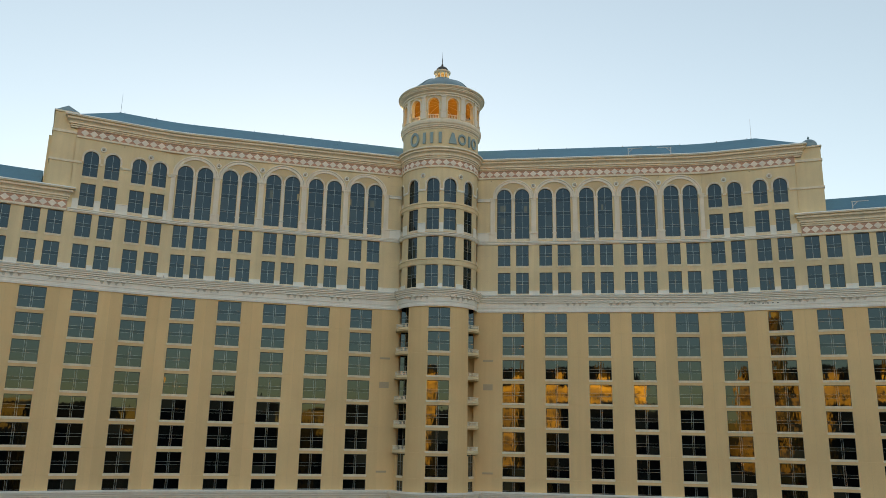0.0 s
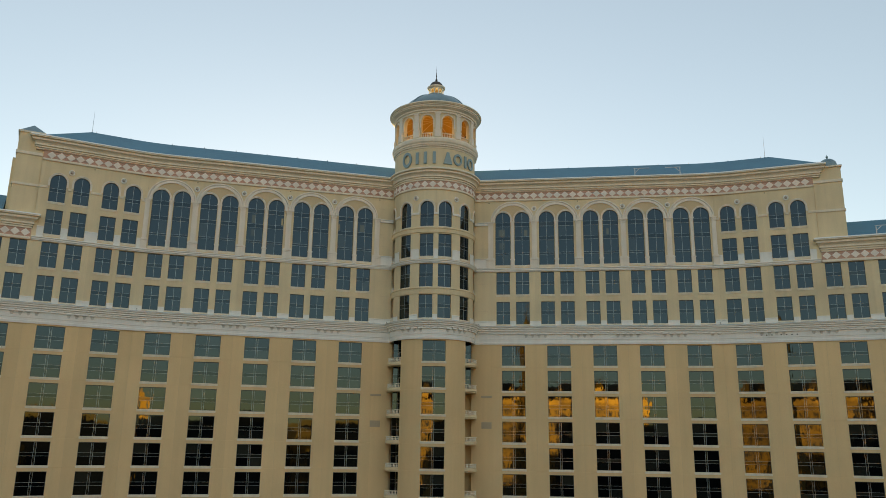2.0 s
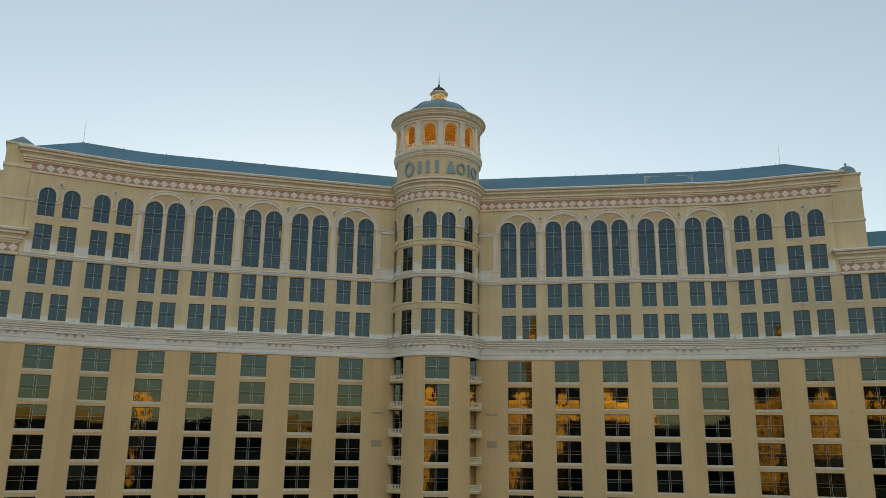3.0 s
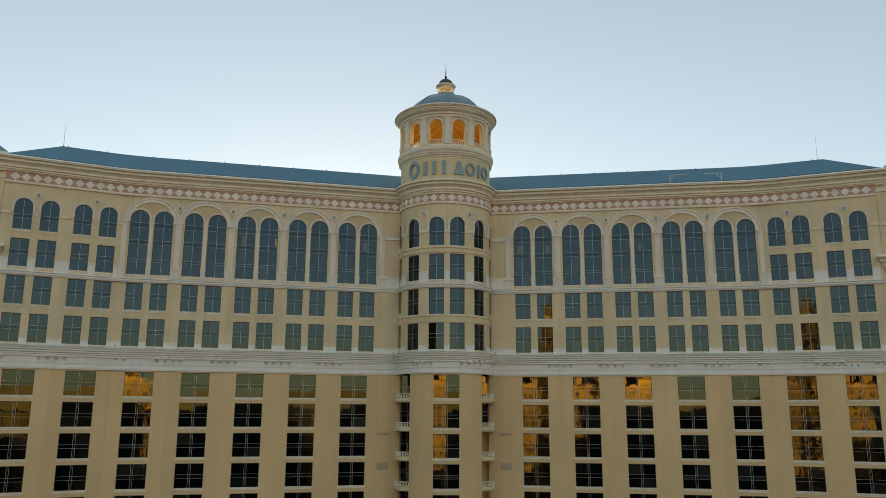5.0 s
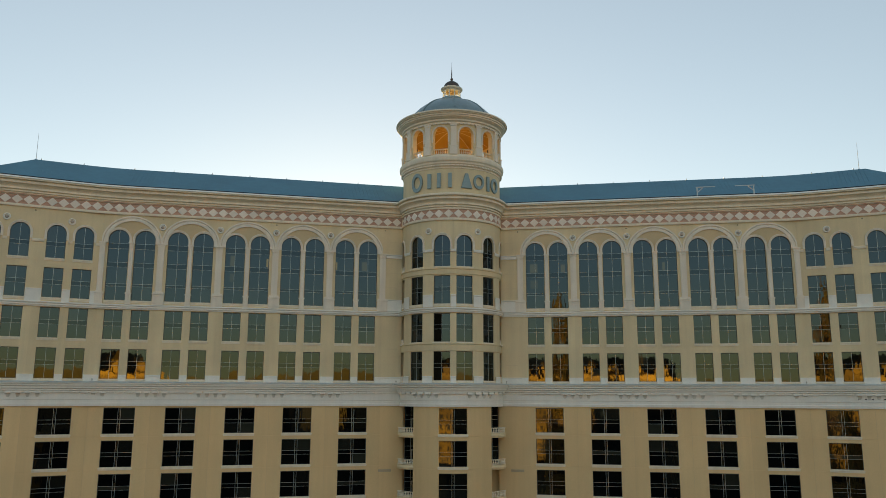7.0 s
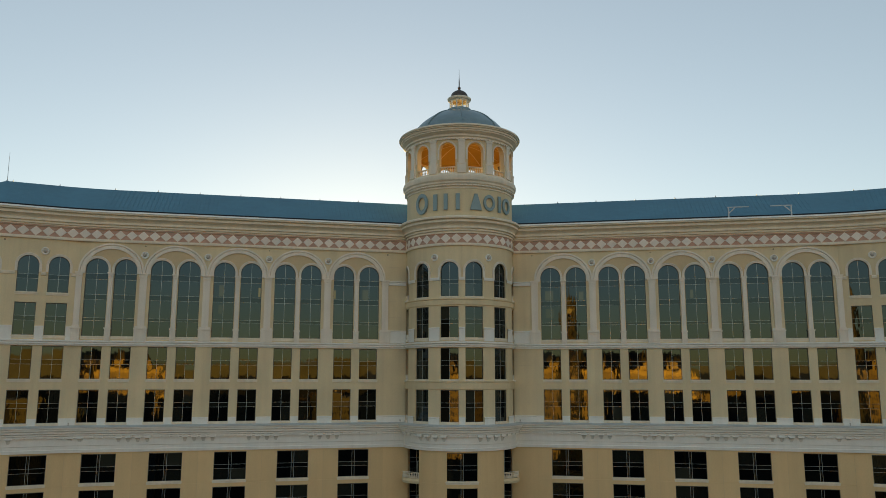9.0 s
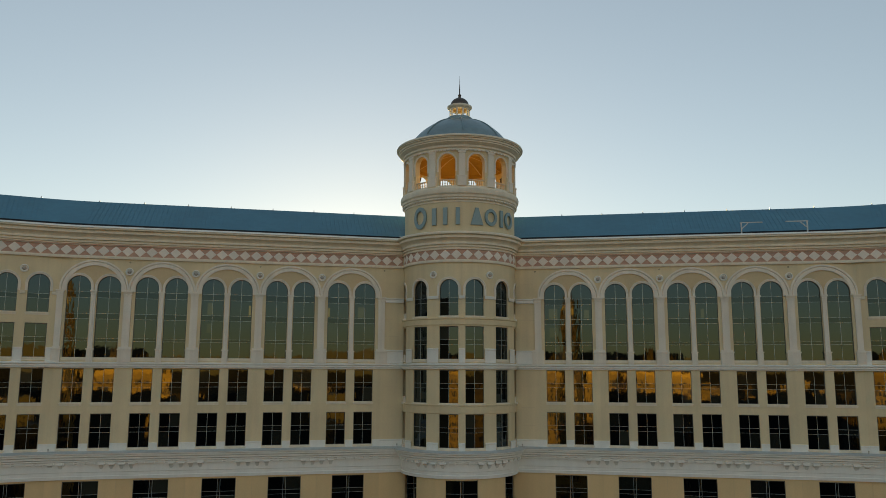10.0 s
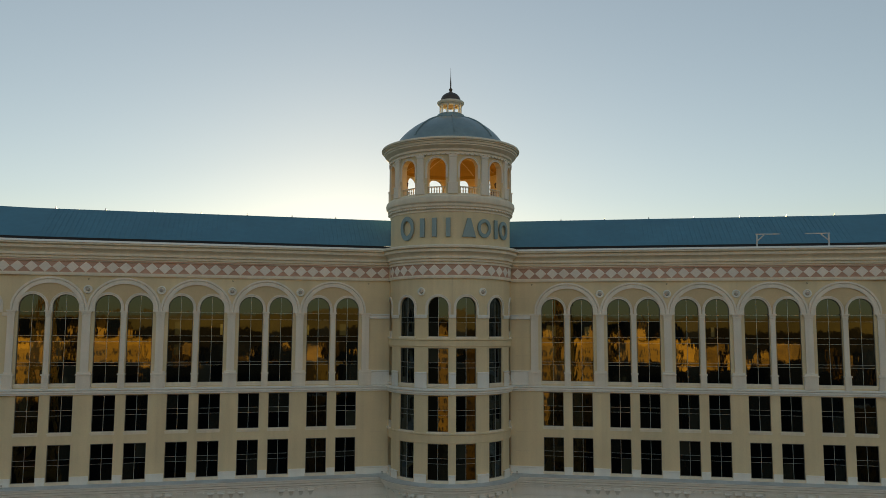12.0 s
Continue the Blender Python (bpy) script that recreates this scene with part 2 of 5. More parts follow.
def on_wing(side, s):
    """The wall face at s metres past the first pier, and the wall's turn."""
    if s <= 4 * BAY:
        return side * (P1[0] + s * math.cos(A1)), P1[1] - s * math.sin(A1), -side * A1
    u = s - 4 * BAY
    return side * (P2[0] + u * math.cos(A2)), P2[1] - u * math.sin(A2), -side * A2


def bay_pose(side, k, z=0.0, shift=0.0):
    x, y, a = on_wing(side, (k - 1.5) * BAY + shift * side)
    return Matrix.Translation((x, y, z)) @ Matrix.Rotation(a, 4, "Z")


def wing_path(side, s0, s1, soft=2.2):
    """Points along the wall face from s0 to s1, rounded at the bend, ordered from left to right."""
    bend_s = 4 * BAY
    pts = []
    if s0 < bend_s - soft and s1 > bend_s + soft:
        a, b, c = (Vector(on_wing(side, s)[:2]) for s in (bend_s - soft, bend_s, bend_s + soft))
        pts = [Vector(on_wing(side, s0)[:2])] + [a * (1 - t) ** 2 + b * 2 * t * (1 - t) + c * t * t for t in [i / 8 for i in range(9)]]
        pts.append(Vector(on_wing(side, s1)[:2]))
    else:
        pts = [Vector(on_wing(side, s)[:2]) for s in (s0, s1)]
    return pts if side > 0 else pts[::-1]


def spaced(side, s0, s1, step, first):
    """Poses at even steps along the rounded wall face, counted from the tower outwards."""
    pts = wing_path(side, s0, s1)
    if side < 0:
        pts = pts[::-1]
    out, at, want = [], 0.0, first
    for p, q in zip(pts, pts[1:]):
        d = (q - p).length
        while want <= at + d:
            v = p.lerp(q, (want - at) / d)
            w = (q - p) * side
            out.append(Matrix.Translation((v.x, v.y, 0)) @ Matrix.Rotation(math.atan2(w.y, w.x), 4, "Z"))
            want += step
        at += d
    return out


hotel = tagged(new("hotel_building"), "cream stucco hotel with two curved wings and a domed tower", "hotel")

S_TOWER = -6.85                      # where the wings meet the tower
S_END = 4 * BAY + 10.45              # where the tall part of a wing ends
S_FAR = (LAST - 1) * BAY

# ---- windows: frame > panes ----
GAP = 0.006


def window_meshes(name, width, height, arched, rails, doubles, cross):
    """The frame's mesh, the panes' meshes with their centres, and the sill's; the origin at the middle of the opening's foot.
    rails: heights of the glazing bars; cross: heights at which panes part; doubles: half spacing of the middle bars."""
    r = width / 2
    top = height - r if arched else height
    bm = bmesh.new()
    y0, y1 = 0.09, 0.16
    box(bm, -r, -r + 0.042, y0, y1, 0, top)
    box(bm, r - 0.042, r, y0, y1, 0, top)
    box(bm, -r, r, y0, y1, 0, 0.07)
    if arched:
        for i in range(14):
            q = [(math.cos(math.pi * (i + e) / 14), math.sin(math.pi * (i + e) / 14)) for e in (0, 1)]
            quad(bm, *[(f * c, y0, top + f * s) for f, (c, s) in ((r, q[0]), (r, q[1]), (r - 0.042, q[1]), (r - 0.042, q[0]))])
            quad(bm, *[((r - 0.042) * c, y, top + (r - 0.042) * s) for (c, s), y in ((q[0], y0), (q[1], y0), (q[1], y1), (q[0], y1))])
    else:
        box(bm, -r, r, y0, y1, top - 0.06, top)
    frame_me = mesh_of(bm, name + "_frame", WINDOW_EDGE)
    bm = bmesh.new()
    for x in ([-doubles, doubles] if doubles else [0.0]):
        box(bm, x - 0.014, x + 0.014, y0 + 0.01, y1, 0.0, top + math.sqrt(max(r * r - x * x, 0)) - 0.02 if arched else top)
    for z in rails:
        box(bm, -r + 0.03, r - 0.03, y0 + 0.015, y1, z - 0.010, z + 0.010)
    bars_me = mesh_of(bm, name + "_bars", MUNTIN)
    panes = []
    zs = [0.03] + list(cross) + [top if arched else top - 0.03]
    for i, (c, d) in enumerate(zip(zs, zs[1:])):
        for s in (-1, 1):
            bm = bmesh.new()
            xa, xb = (GAP, r - 0.02)
            last = arched and i == len(zs) - 2
            pts = [(s * xa, c), (s * xb, c)]
            if last:
                n = 9
                pts += [(s * (r - 0.02) * math.cos(math.pi / 2 * j / n), d + (r - 0.02) * math.sin(math.pi / 2 * j / n)) for j in range(n)]
                pts += [(s * xa, d + r - 0.02)]
            else:
                pts += [(s * xb, d - GAP), (s * xa, d - GAP)]
            cx = s * (xa + xb) / 2
            cz = (c + d) / 2
            f = [(x - cx, 0.0, z - cz) for x, z in pts]
            front = [bm.verts.new(p) for p in f]
            rear = [bm.verts.new((p[0], 0.012, p[2])) for p in f]
            bm.faces.new(front)
            bm.faces.new(rear[::-1])
            for j in range(len(f)):
                bm.faces.new((front[j], front[(j + 1) % len(f)], rear[(j + 1) % len(f)], rear[j]))
            panes.append((mesh_of(bm, name + "_pane", GLASS), (cx, 0.135, cz)))
    bm = bmesh.new()
    box(bm, -r - 0.07, r + 0.07, -0.07, 0.09, -0.09, 0.0)
    box(bm, -r + 0.002, r - 0.002, 0.02, 0.089, 0.0, 0.045)
    box(bm, -r - 0.04, r + 0.04, -0.035, 0.02, -0.2, -0.09)
    sill_me = mesh_of(bm, name + "_sill", CORNICE)
    # dark panels between the paired bars, in front of the floor slabs
    panel_me = []
    for z0, z1 in zip(rails[::2], rails[1::2]):
        bm = bmesh.new()
        box(bm, -r + 0.03, r - 0.03, 0.112, 0.124, z0, z1)
        panel_me.append(mesh_of(bm, name + "_panel", SPANDREL))
    return frame_me, panes, sill_me, panel_me, bars_me


RECT = window_meshes("pair_window", 1.54, 2.63, False, [1.20, 1.57], 0, [1.38])
TALL = window_meshes("tall_window", 1.76, 6.40, True, [1.30, 1.52, 3.02, 3.44, 4.68, 5.16], 0, [1.41, 3.23, 4.92])
SHORT = window_meshes("arched_window", 1.54, 2.97, True, [1.10, 1.46], 0, [1.28])
WIDE = window_meshes("wide_window", 2.58, 2.27, False, [0.92, 1.25], 0.10, [1.08])
SLIM = window_meshes("slim_window", 1.15, 2.63, False, [1.20, 1.57], 0, [1.38])


def curved(kind, deg):
    """The same window with its two leaves folded back by deg from the middle bar, to follow a round wall."""
    k = math.tan(radians(deg))
    frame_me, panes, sill_me, panel_me, bars_me = kind

    def fold(me):
        me = me.copy()
        for v in me.vertices:
            v.co.y += abs(v.co.x) * k
        return me

    def halves(me, proud=0.0):
        bm = bmesh.new()
        bm.from_mesh(me)
        bmesh.ops.bisect_plane(bm, geom=bm.verts[:] + bm.edges[:] + bm.faces[:], plane_co=(0, 0, 0), plane_no=(1, 0, 0))
        out = me.copy()
        bmesh.ops.translate(bm, verts=bm.verts, vec=(0, -proud, 0))
        bm.to_mesh(out)
        bm.free()
        return fold(out)

    return halves(frame_me), [(me, (c[0], c[1] + abs(c[0]) * k, c[2]), math.copysign(deg, c[0])) for me, c in panes], halves(sill_me, 0.05), [halves(me) for me in panel_me], halves(bars_me)


# glowing patches laid on the tall windows for room light: wing, bay, leaf, foot, half width, height, glazing
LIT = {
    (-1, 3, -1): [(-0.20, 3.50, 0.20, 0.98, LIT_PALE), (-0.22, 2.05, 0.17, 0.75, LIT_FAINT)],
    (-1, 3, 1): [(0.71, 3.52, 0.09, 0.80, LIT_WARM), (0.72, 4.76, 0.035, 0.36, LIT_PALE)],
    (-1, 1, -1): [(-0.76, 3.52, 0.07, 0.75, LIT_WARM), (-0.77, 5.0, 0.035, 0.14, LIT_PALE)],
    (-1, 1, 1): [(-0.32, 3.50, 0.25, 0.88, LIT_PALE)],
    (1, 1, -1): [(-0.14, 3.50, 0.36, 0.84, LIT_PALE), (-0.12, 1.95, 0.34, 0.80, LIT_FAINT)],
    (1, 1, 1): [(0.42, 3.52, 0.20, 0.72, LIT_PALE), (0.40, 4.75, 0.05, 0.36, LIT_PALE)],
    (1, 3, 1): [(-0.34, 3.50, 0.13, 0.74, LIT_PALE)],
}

rng = random.Random(4)


def place_window(kind, m, tilt=0.09, label=""):
    frame_me, panes, sill_me, panel_me, bars_me = kind
    w = put("window", frame_me, hotel, m, label)
    for me in panel_me:
        put("spandrel", me, w, None, "darker band of spandrel glass")
    put("sill", sill_me, w)
    put("muntin_grid", bars_me, w, None, "thin pale grey glazing bars")
    for me, c, *turn in panes:
        t = [radians(rng.gauss(0, tilt)) for _ in range(2)]
        t[1] += radians(turn[0]) if turn else 0.0
        put("pane", me, w, Matrix.Translation(c) @ Euler((t[0], 0, t[1])).to_matrix().to_4x4())
    return w


SILL = [98.92, 98.92 - UPPER, 98.92 - 2 * UPPER]      # feet of the three upper rows
ARCH_SILL = 102.35
LOW_SILL = [87.40 - FLOOR * i for i in range(8)]       # feet of the lower floors that are built in full
DEEP_SILL = [87.40 - FLOOR * i for i in range(8, 27)]
PAIR = 1.11
JOINTS = sorted(z - 0.16 for z in LOW_SILL + DEEP_SILL)

# ---- wall faces, bay by bay ----
h = BAY / 2


def pair_column(rows):
    return [(c - 0.77, c + 0.77, rows) for c in (-PAIR, PAIR)]


two_rows = [(SILL[2], SILL[2] + 2.63, False), (SILL[1], SILL[1] + 2.63, False)]


def face_mesh(name, z0, z1, columns, mat, x0=-h, x1=h, joints=()):
    bm = bmesh.new()
    pierced(bm, x0, x1, z0, z1, columns, joints=joints)
    return mesh_of(bm, name, mat)


ROWS_FACE = face_mesh("row_wall", 91.6, 98.2, pair_column(two_rows), STUCCO)
ARCADE_FACE = face_mesh("arcade_wall", 98.2, 107.7, [(c - 0.88, c + 0.88, [(SILL[0], SILL[0] + 6.40, True)]) for c in (-PAIR, PAIR)], STUCCO)
PAIR_FACE = face_mesh("pair_wall", 98.2, 107.7, pair_column([(SILL[0], SILL[0] + 2.63, False), (ARCH_SILL, ARCH_SILL + 2.97, True)]), STUCCO)
LOWER_FACE = face_mesh("lower_wall", 0.0, 91.6, [(-1.29, 1.29, [(z, z + 2.27, False) for z in reversed(LOW_SILL + DEEP_SILL)])], TAN, joints=JOINTS)

bm = bmesh.new()
for z in DEEP_SILL:
    quad(bm, (-1.29, 0.135, z), (1.29, 0.135, z), (1.29, 0.135, z + 2.27), (-1.29, 0.135, z + 2.27))
DEEP_PANES = mesh_of(bm, "deep_panes", GLASS)

# ---- ornaments of a bay ----
ARCH_RISE = 0.94                     # the big arches are a little flatter than half-round
bm = bmesh.new()
ring_band(bm, 0, 0, 2.09, 2.57, -0.13, 0.02, 28)
for v in bm.verts:                   # neighbouring arches meet over the pilasters
    v.co.x = max(-h, min(h, v.co.x))
bmesh.ops.scale(bm, verts=bm.verts, vec=(1, 1, ARCH_RISE))
bmesh.ops.translate(bm, verts=bm.verts, vec=(0, 0, 104.17))
BIG_ARCH = mesh_of(bm, "big_arch", TRIM_W, True)
bm = bmesh.new()
# ochre field within the big arch, above the two hoods
_pts = [(x, 104.17 + z * ARCH_RISE) for x, z in arch_pts(0, 0, 2.10, 28)]
for p, q in zip(_pts, _pts[1:]):
    def foot(x):
        best = 104.17
        for c in (-PAIR, PAIR):
            d = 1.05 ** 2 - (x - c) ** 2
            if d > 0:
                best = max(best, 104.44 + math.sqrt(d))
        return best
    n = 4
    for j in range(n):
        xa, xb = p[0] + (q[0] - p[0]) * j / n, p[0] + (q[0] - p[0]) * (j + 1) / n
        za, zb = p[1] + (q[1] - p[1]) * j / n, p[1] + (q[1] - p[1]) * (j + 1) / n
        fa, fb = min(foot(xa), za), min(foot(xb), zb)
        if za - fa > 0.005 or zb - fb > 0.005:
            quad(bm, (xa, -0.006, fa), (xb, -0.006, fb), (xb, -0.006, zb), (xa, -0.006, za))
TYMPANUM = mesh_of(bm, "tympanum", OCHRE)


def hood_mesh(r, foot_drop):
    bm = bmesh.new()
    ring_band(bm, 0, 0, r, r + 0.19, -0.09, 0.02, 20)
    for s in (-1, 1):
        box(bm, min(s * r, s * (r + 0.19)), max(s * r, s * (r + 0.19)), -0.085, 0.02, -foot_drop, 0)
    return mesh_of(bm, "hood", TRIM_W, True)


HOOD = hood_mesh(0.88, 0.34)
HOOD_S = hood_mesh(0.77, 0.55)


def pilaster_mesh(width, base, z0, z1):
    """A pilaster on a panelled pedestal."""
    bm = bmesh.new()
    w, b = width / 2, base / 2
    for x0, x1, c, d in ((-b + 0.07, b - 0.07, 0.16, 0.20), (-b + 0.07, b - 0.07, 0.78, 0.82), (-b + 0.07, -b + 0.11, 0.20, 0.78), (b - 0.11, b - 0.07, 0.20, 0.78)):
        box(bm, x0, x1, -0.222, -0.19, z0 + c, z0 + d)
    box(bm, -b, b, -0.20, 0.02, z0, z0 + 0.95)
    box(bm, -b - 0.05, b + 0.05, -0.25, 0.02, z0 + 0.95, z0 + 1.05)
    box(bm, -b + 0.05, b - 0.05, -0.17, 0.02, z0 + 1.05, z0 + 1.2)
    box(bm, -w, w, -0.12, 0.02, z0 + 1.2, z1 - 0.45)
    box(bm, -w - 0.03, w + 0.03, -0.14, 0.02, z1 - 0.45, z1 - 0.38)
    box(bm, -w, w, -0.125, 0.02, z1 - 0.38, z1 - 0.2)
    box(bm, -w - 0.05, w + 0.05, -0.16, 0.02, z1 - 0.2, z1 - 0.1)
    box(bm, -w - 0.10, w + 0.10, -0.20, 0.02, z1 - 0.1, z1)
    for s in (-1, 0, 1):
        for j in range(6):
            t0, t1 = math.pi * j / 3, math.pi * (j + 1) / 3
            cx, cz, q = s * (w - 0.02), z1 - 0.29, 0.075
            quad(bm, *[(cx + q * math.cos(t), y, cz + q * math.sin(t)) for t, y in ((t0, -0.165), (t1, -0.165), (t1, -0.10), (t0, -0.10))])
            quad(bm, (cx, -0.18, cz), *[(cx + q * math.cos(t), -0.165, cz + q * math.sin(t)) for t in (t0, t1)])
    return mesh_of(bm, "pilaster", TRIM_W)


PILASTER = pilaster_mesh(0.56, 0.98, 98.6, 104.17)
CORNER_PILASTER = pilaster_mesh(0.46, 0.66, 98.6, 104.17)
COLONNETTE = pilaster_mesh(0.33, 0.45, 98.6, 104.17)

bm = bmesh.new()
lathe(bm, [(0.31, -0.02), (0.31, 0.07), (0.28, 0.11), (0.23, 0.11), (0.20, 0.03), (0.0, 0.03)], n=20)
bmesh.ops.rotate(bm, verts=bm.verts, matrix=Matrix.Rotation(radians(90), 3, "X"))
ROUNDEL = mesh_of(bm, "roundel", TRIM, True)
bm = bmesh.new()
lathe(bm, [(0.15, 0.02), (0.15, 0.08), (0.12, 0.14), (0.07, 0.18), (0.0, 0.195)], n=16)
bmesh.ops.rotate(bm, verts=bm.verts, matrix=Matrix.Rotation(radians(90), 3, "X"))
BOSS = mesh_of(bm, "boss", STONE, True)


def place_roundel(m):
    put("boss", BOSS, put("roundel", ROUNDEL, hotel, m), None, "grey stone boss")



# small brackets under the ledge, in fours
bm = bmesh.new()
box(bm, -0.24, 0.24, -0.30, 0.0, 0.16, 0.22)
for z0, z1, w0, w1, o0, o1 in ((0.05, 0.16, 0.16, 0.17, 0.11, 0.17), (-0.08, 0.05, 0.13, 0.15, 0.05, 0.09), (-0.17, -0.08, 0.08, 0.12, 0.02, 0.05)):
    lo = [bm.verts.new(p) for p in ((-w0, -o0, z0), (w0, -o0, z0), (w0, 0, z0), (-w0, 0, z0))]
    hi = [bm.verts.new(p) for p in ((-w1, -o1, z1), (w1, -o1, z1), (w1, 0, z1), (-w1, 0, z1))]
    bm.faces.new(lo[::-1])
    bm.faces.new(hi)
    for i in range(4):
        bm.faces.new((lo[i], lo[(i + 1) % 4], hi[(i + 1) % 4], hi[i]))
BRACKET = mesh_of(bm, "bracket", WEATHERED)

def plinth_mesh(width, z1):
    bm = bmesh.new()
    w = width / 2
    box(bm, -w, w, -0.06, 0.02, 0.0, z1 - 0.1)
    box(bm, -w, w, -0.09, 0.02, z1 - 0.1, z1)
    return mesh_of(bm, "plinth", TRIM)


PLINTH, PLINTH_UP = [[(plinth_mesh(w, z1), x) for w, x in ((2 * PAIR - 1.58, 0.0), (h - PAIR - 0.79, -h / 2 - PAIR / 2 - 0.395), (h - PAIR - 0.79, h / 2 + PAIR / 2 + 0.395))] for z1 in (0.66, 1.1)]

bm = bmesh.new()
for i in range(7):
    cx = -h + (i + 0.5) * BAY / 7
    box(bm, cx - 0.245, cx + 0.245, -0.29, 0.0, 0.0, 0.16)
DENTIL_ROW = mesh_of(bm, "dentil_moulding", TRIM)

# shallow upright joints in the tan stucco, midway between the windows
bm = bmesh.new()
box(bm, -0.008, 0.008, -0.006, 0.01, 0.0, 89.7)
CONTROL_JOINT = mesh_of(bm, "control_joint", JOINT)

for side in (-1, 1):
    for k in range(1, LAST + 1):
        m = bay_pose(side, k)
        put("dentil_moulding", DENTIL_ROW, hotel, m @ Matrix.Translation((0, 0, 90.93)))["kind"] = "stuff"
        for me, x in PLINTH:
            put("plinth", me, hotel, m @ Matrix.Translation((x, 0, 91.8)))
        put("wall", LOWER_FACE, hotel, m, "tan stucco wall of the room floors")
        put("wall", ROWS_FACE, hotel, m)
        put("lower_panes", DEEP_PANES, hotel, m)["kind"] = "stuff"
        for z in LOW_SILL:
            place_window(WIDE, m @ Matrix.Translation((0, 0, z)))
        for c in (-PAIR, PAIR):
            for z in SILL[1:]:
                place_window(RECT, m @ Matrix.Translation((c, 0, z)))
        if k <= 5:
            put("wall", ARCADE_FACE, hotel, m)
            put("arch_moulding", BIG_ARCH, hotel, m)
            put("tympanum", TYMPANUM, hotel, m, "ochre stucco field under the arch")
            put("pilaster", COLONNETTE, hotel, m)
            for c in (-PAIR, PAIR):
                mm = m @ Matrix.Translation((c, 0, SILL[0]))
                w = place_window(TALL, mm, 0.08, "tall arched window of dark reflective glass")
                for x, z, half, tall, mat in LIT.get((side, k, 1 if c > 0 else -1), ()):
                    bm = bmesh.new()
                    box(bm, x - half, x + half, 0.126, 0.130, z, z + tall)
                    part("lit_pane", bm, mat, w, "patch of glass whose own glow stands for room light")
                put("hood_moulding", HOOD, hotel, m @ Matrix.Translation((c, 0, SILL[0] + 6.40 - 0.88)))
        elif k <= 7:
            put("wall", PAIR_FACE, hotel, m)
            for me, x in PLINTH_UP:
                put("plinth", me, hotel, m @ Matrix.Translation((x, 0, 98.6)))
            for c in (-PAIR, PAIR):
                place_window(RECT, m @ Matrix.Translation((c, 0, SILL[0])))
                place_window(SHORT, m @ Matrix.Translation((c, 0, ARCH_SILL)))
                put("hood_moulding", HOOD_S, hotel, m @ Matrix.Translation((c, 0, ARCH_SILL + 2.97 - 0.77)))
            place_roundel(m @ Matrix.Translation((0, 0, 105.7)))
        x, y, a = on_wing(side, (k - 1) * BAY)
        edge = Matrix.Translation((x, y, 0)) @ Matrix.Rotation(a, 4, "Z")
        put("control_joint", CONTROL_JOINT, hotel, edge)
        if k <= 5:
            put("pilaster", CORNER_PILASTER if k == 5 else PILASTER, hotel, edge @ Matrix.Translation((-0.1 * side if k == 5 else 0, 0, 0)))
        if k <= 4:
            place_roundel(edge @ Matrix.Translation((0, 0, 105.7)))
        for i in range(4):
            put("bracket", BRACKET, hotel, edge @ Matrix.Translation(((i - 1.5) * BAY / 7, -0.1, 90.72)))
    x, y, a = on_wing(side, -BAY)
    edge = Matrix.Translation((x, y, 0)) @ Matrix.Rotation(a, 4, "Z")
    put("pilaster", PILASTER, hotel, edge)
    for s in (-BAY - 0.2, BAY, 3 * BAY, 5 * BAY + 0.4):
        x, y, a = on_wing(side, s)
        bm = bmesh.new()
        lathe(bm, [(0.0, 0.03), (0.03, 0.03), (0.035, -0.02), (0.06, -0.02), (0.06, 0.02)], n=10)
        bmesh.ops.rotate(bm, verts=bm.verts, matrix=Matrix.Rotation(radians(-90), 3, "X"))
        part("weep_pipe", bm, DARK, hotel, "", Matrix.Translation((x, y, 106.46)) @ Matrix.Rotation(a, 4, "Z"))
    # plain stretch between the first bay and the tower
    pa = Vector(on_wing(side, -BAY)[:2])
    for nm, z0, z1, mat, into in (("wall", 0.0, 91.6, TAN, 0.4), ("wall", 91.6, 107.7, STUCCO, 0.12)):
        pb = Vector(on_wing(side, S_TOWER - into)[:2])
        bm = bmesh.new()
        quad(bm, (pa.x, pa.y, z0), (pb.x, pb.y, z0), (pb.x, pb.y, z1), (pa.x, pa.y, z1))
        part(nm, bm, mat, hotel)
    for z in (93.6, 95.05, 96.75, 100.9, 102.3, 105.35):
        bm = bmesh.new()
        sweep(bm, wing_path(side, S_TOWER + 0.3, -BAY - 0.35), [(-0.01, z - 0.009), (0.004, z - 0.009), (0.004, z + 0.009), (-0.01, z + 0.009)])
        part("scored_joint", bm, STUCCO_JOINT, hotel)
    for z0, z1, w in ((91.8, 92.46, 0.06), (98.62, 99.75, 0.1), (103.72, 104.1, 0.12)):
        bm = bmesh.new()
        sweep(bm, wing_path(side, S_TOWER - 0.08, -BAY - (0.35 if z0 > 92 else 0.0)), [(0.0, z0), (w, z0 + 0.02), (w, z1 - 0.12), (w + 0.05, z1 - 0.08), (w + 0.05, z1), (0.0, z1)])
        part("wall_band", bm, TRIM, hotel)
    for z in (84.0, 84.0 - 5 * 2.58):
        bm = bmesh.new()
        x, y, a = on_wing(side, -5.55)
        mm = Matrix.Translation((x, y, z)) @ Matrix.Rotation(a, 4, "Z")
        box(bm, -0.6, 0.6, -0.03, 0.02, -0.11, 0.11)
        for i in range(4):
            box(bm, -0.57, 0.57, -0.045, -0.03, -0.09 + 0.05 * i, -0.06 + 0.05 * i)
        part("vent_slot", bm, VENT, hotel, "narrow louvred wall vent", mm)
        bm = bmesh.new()
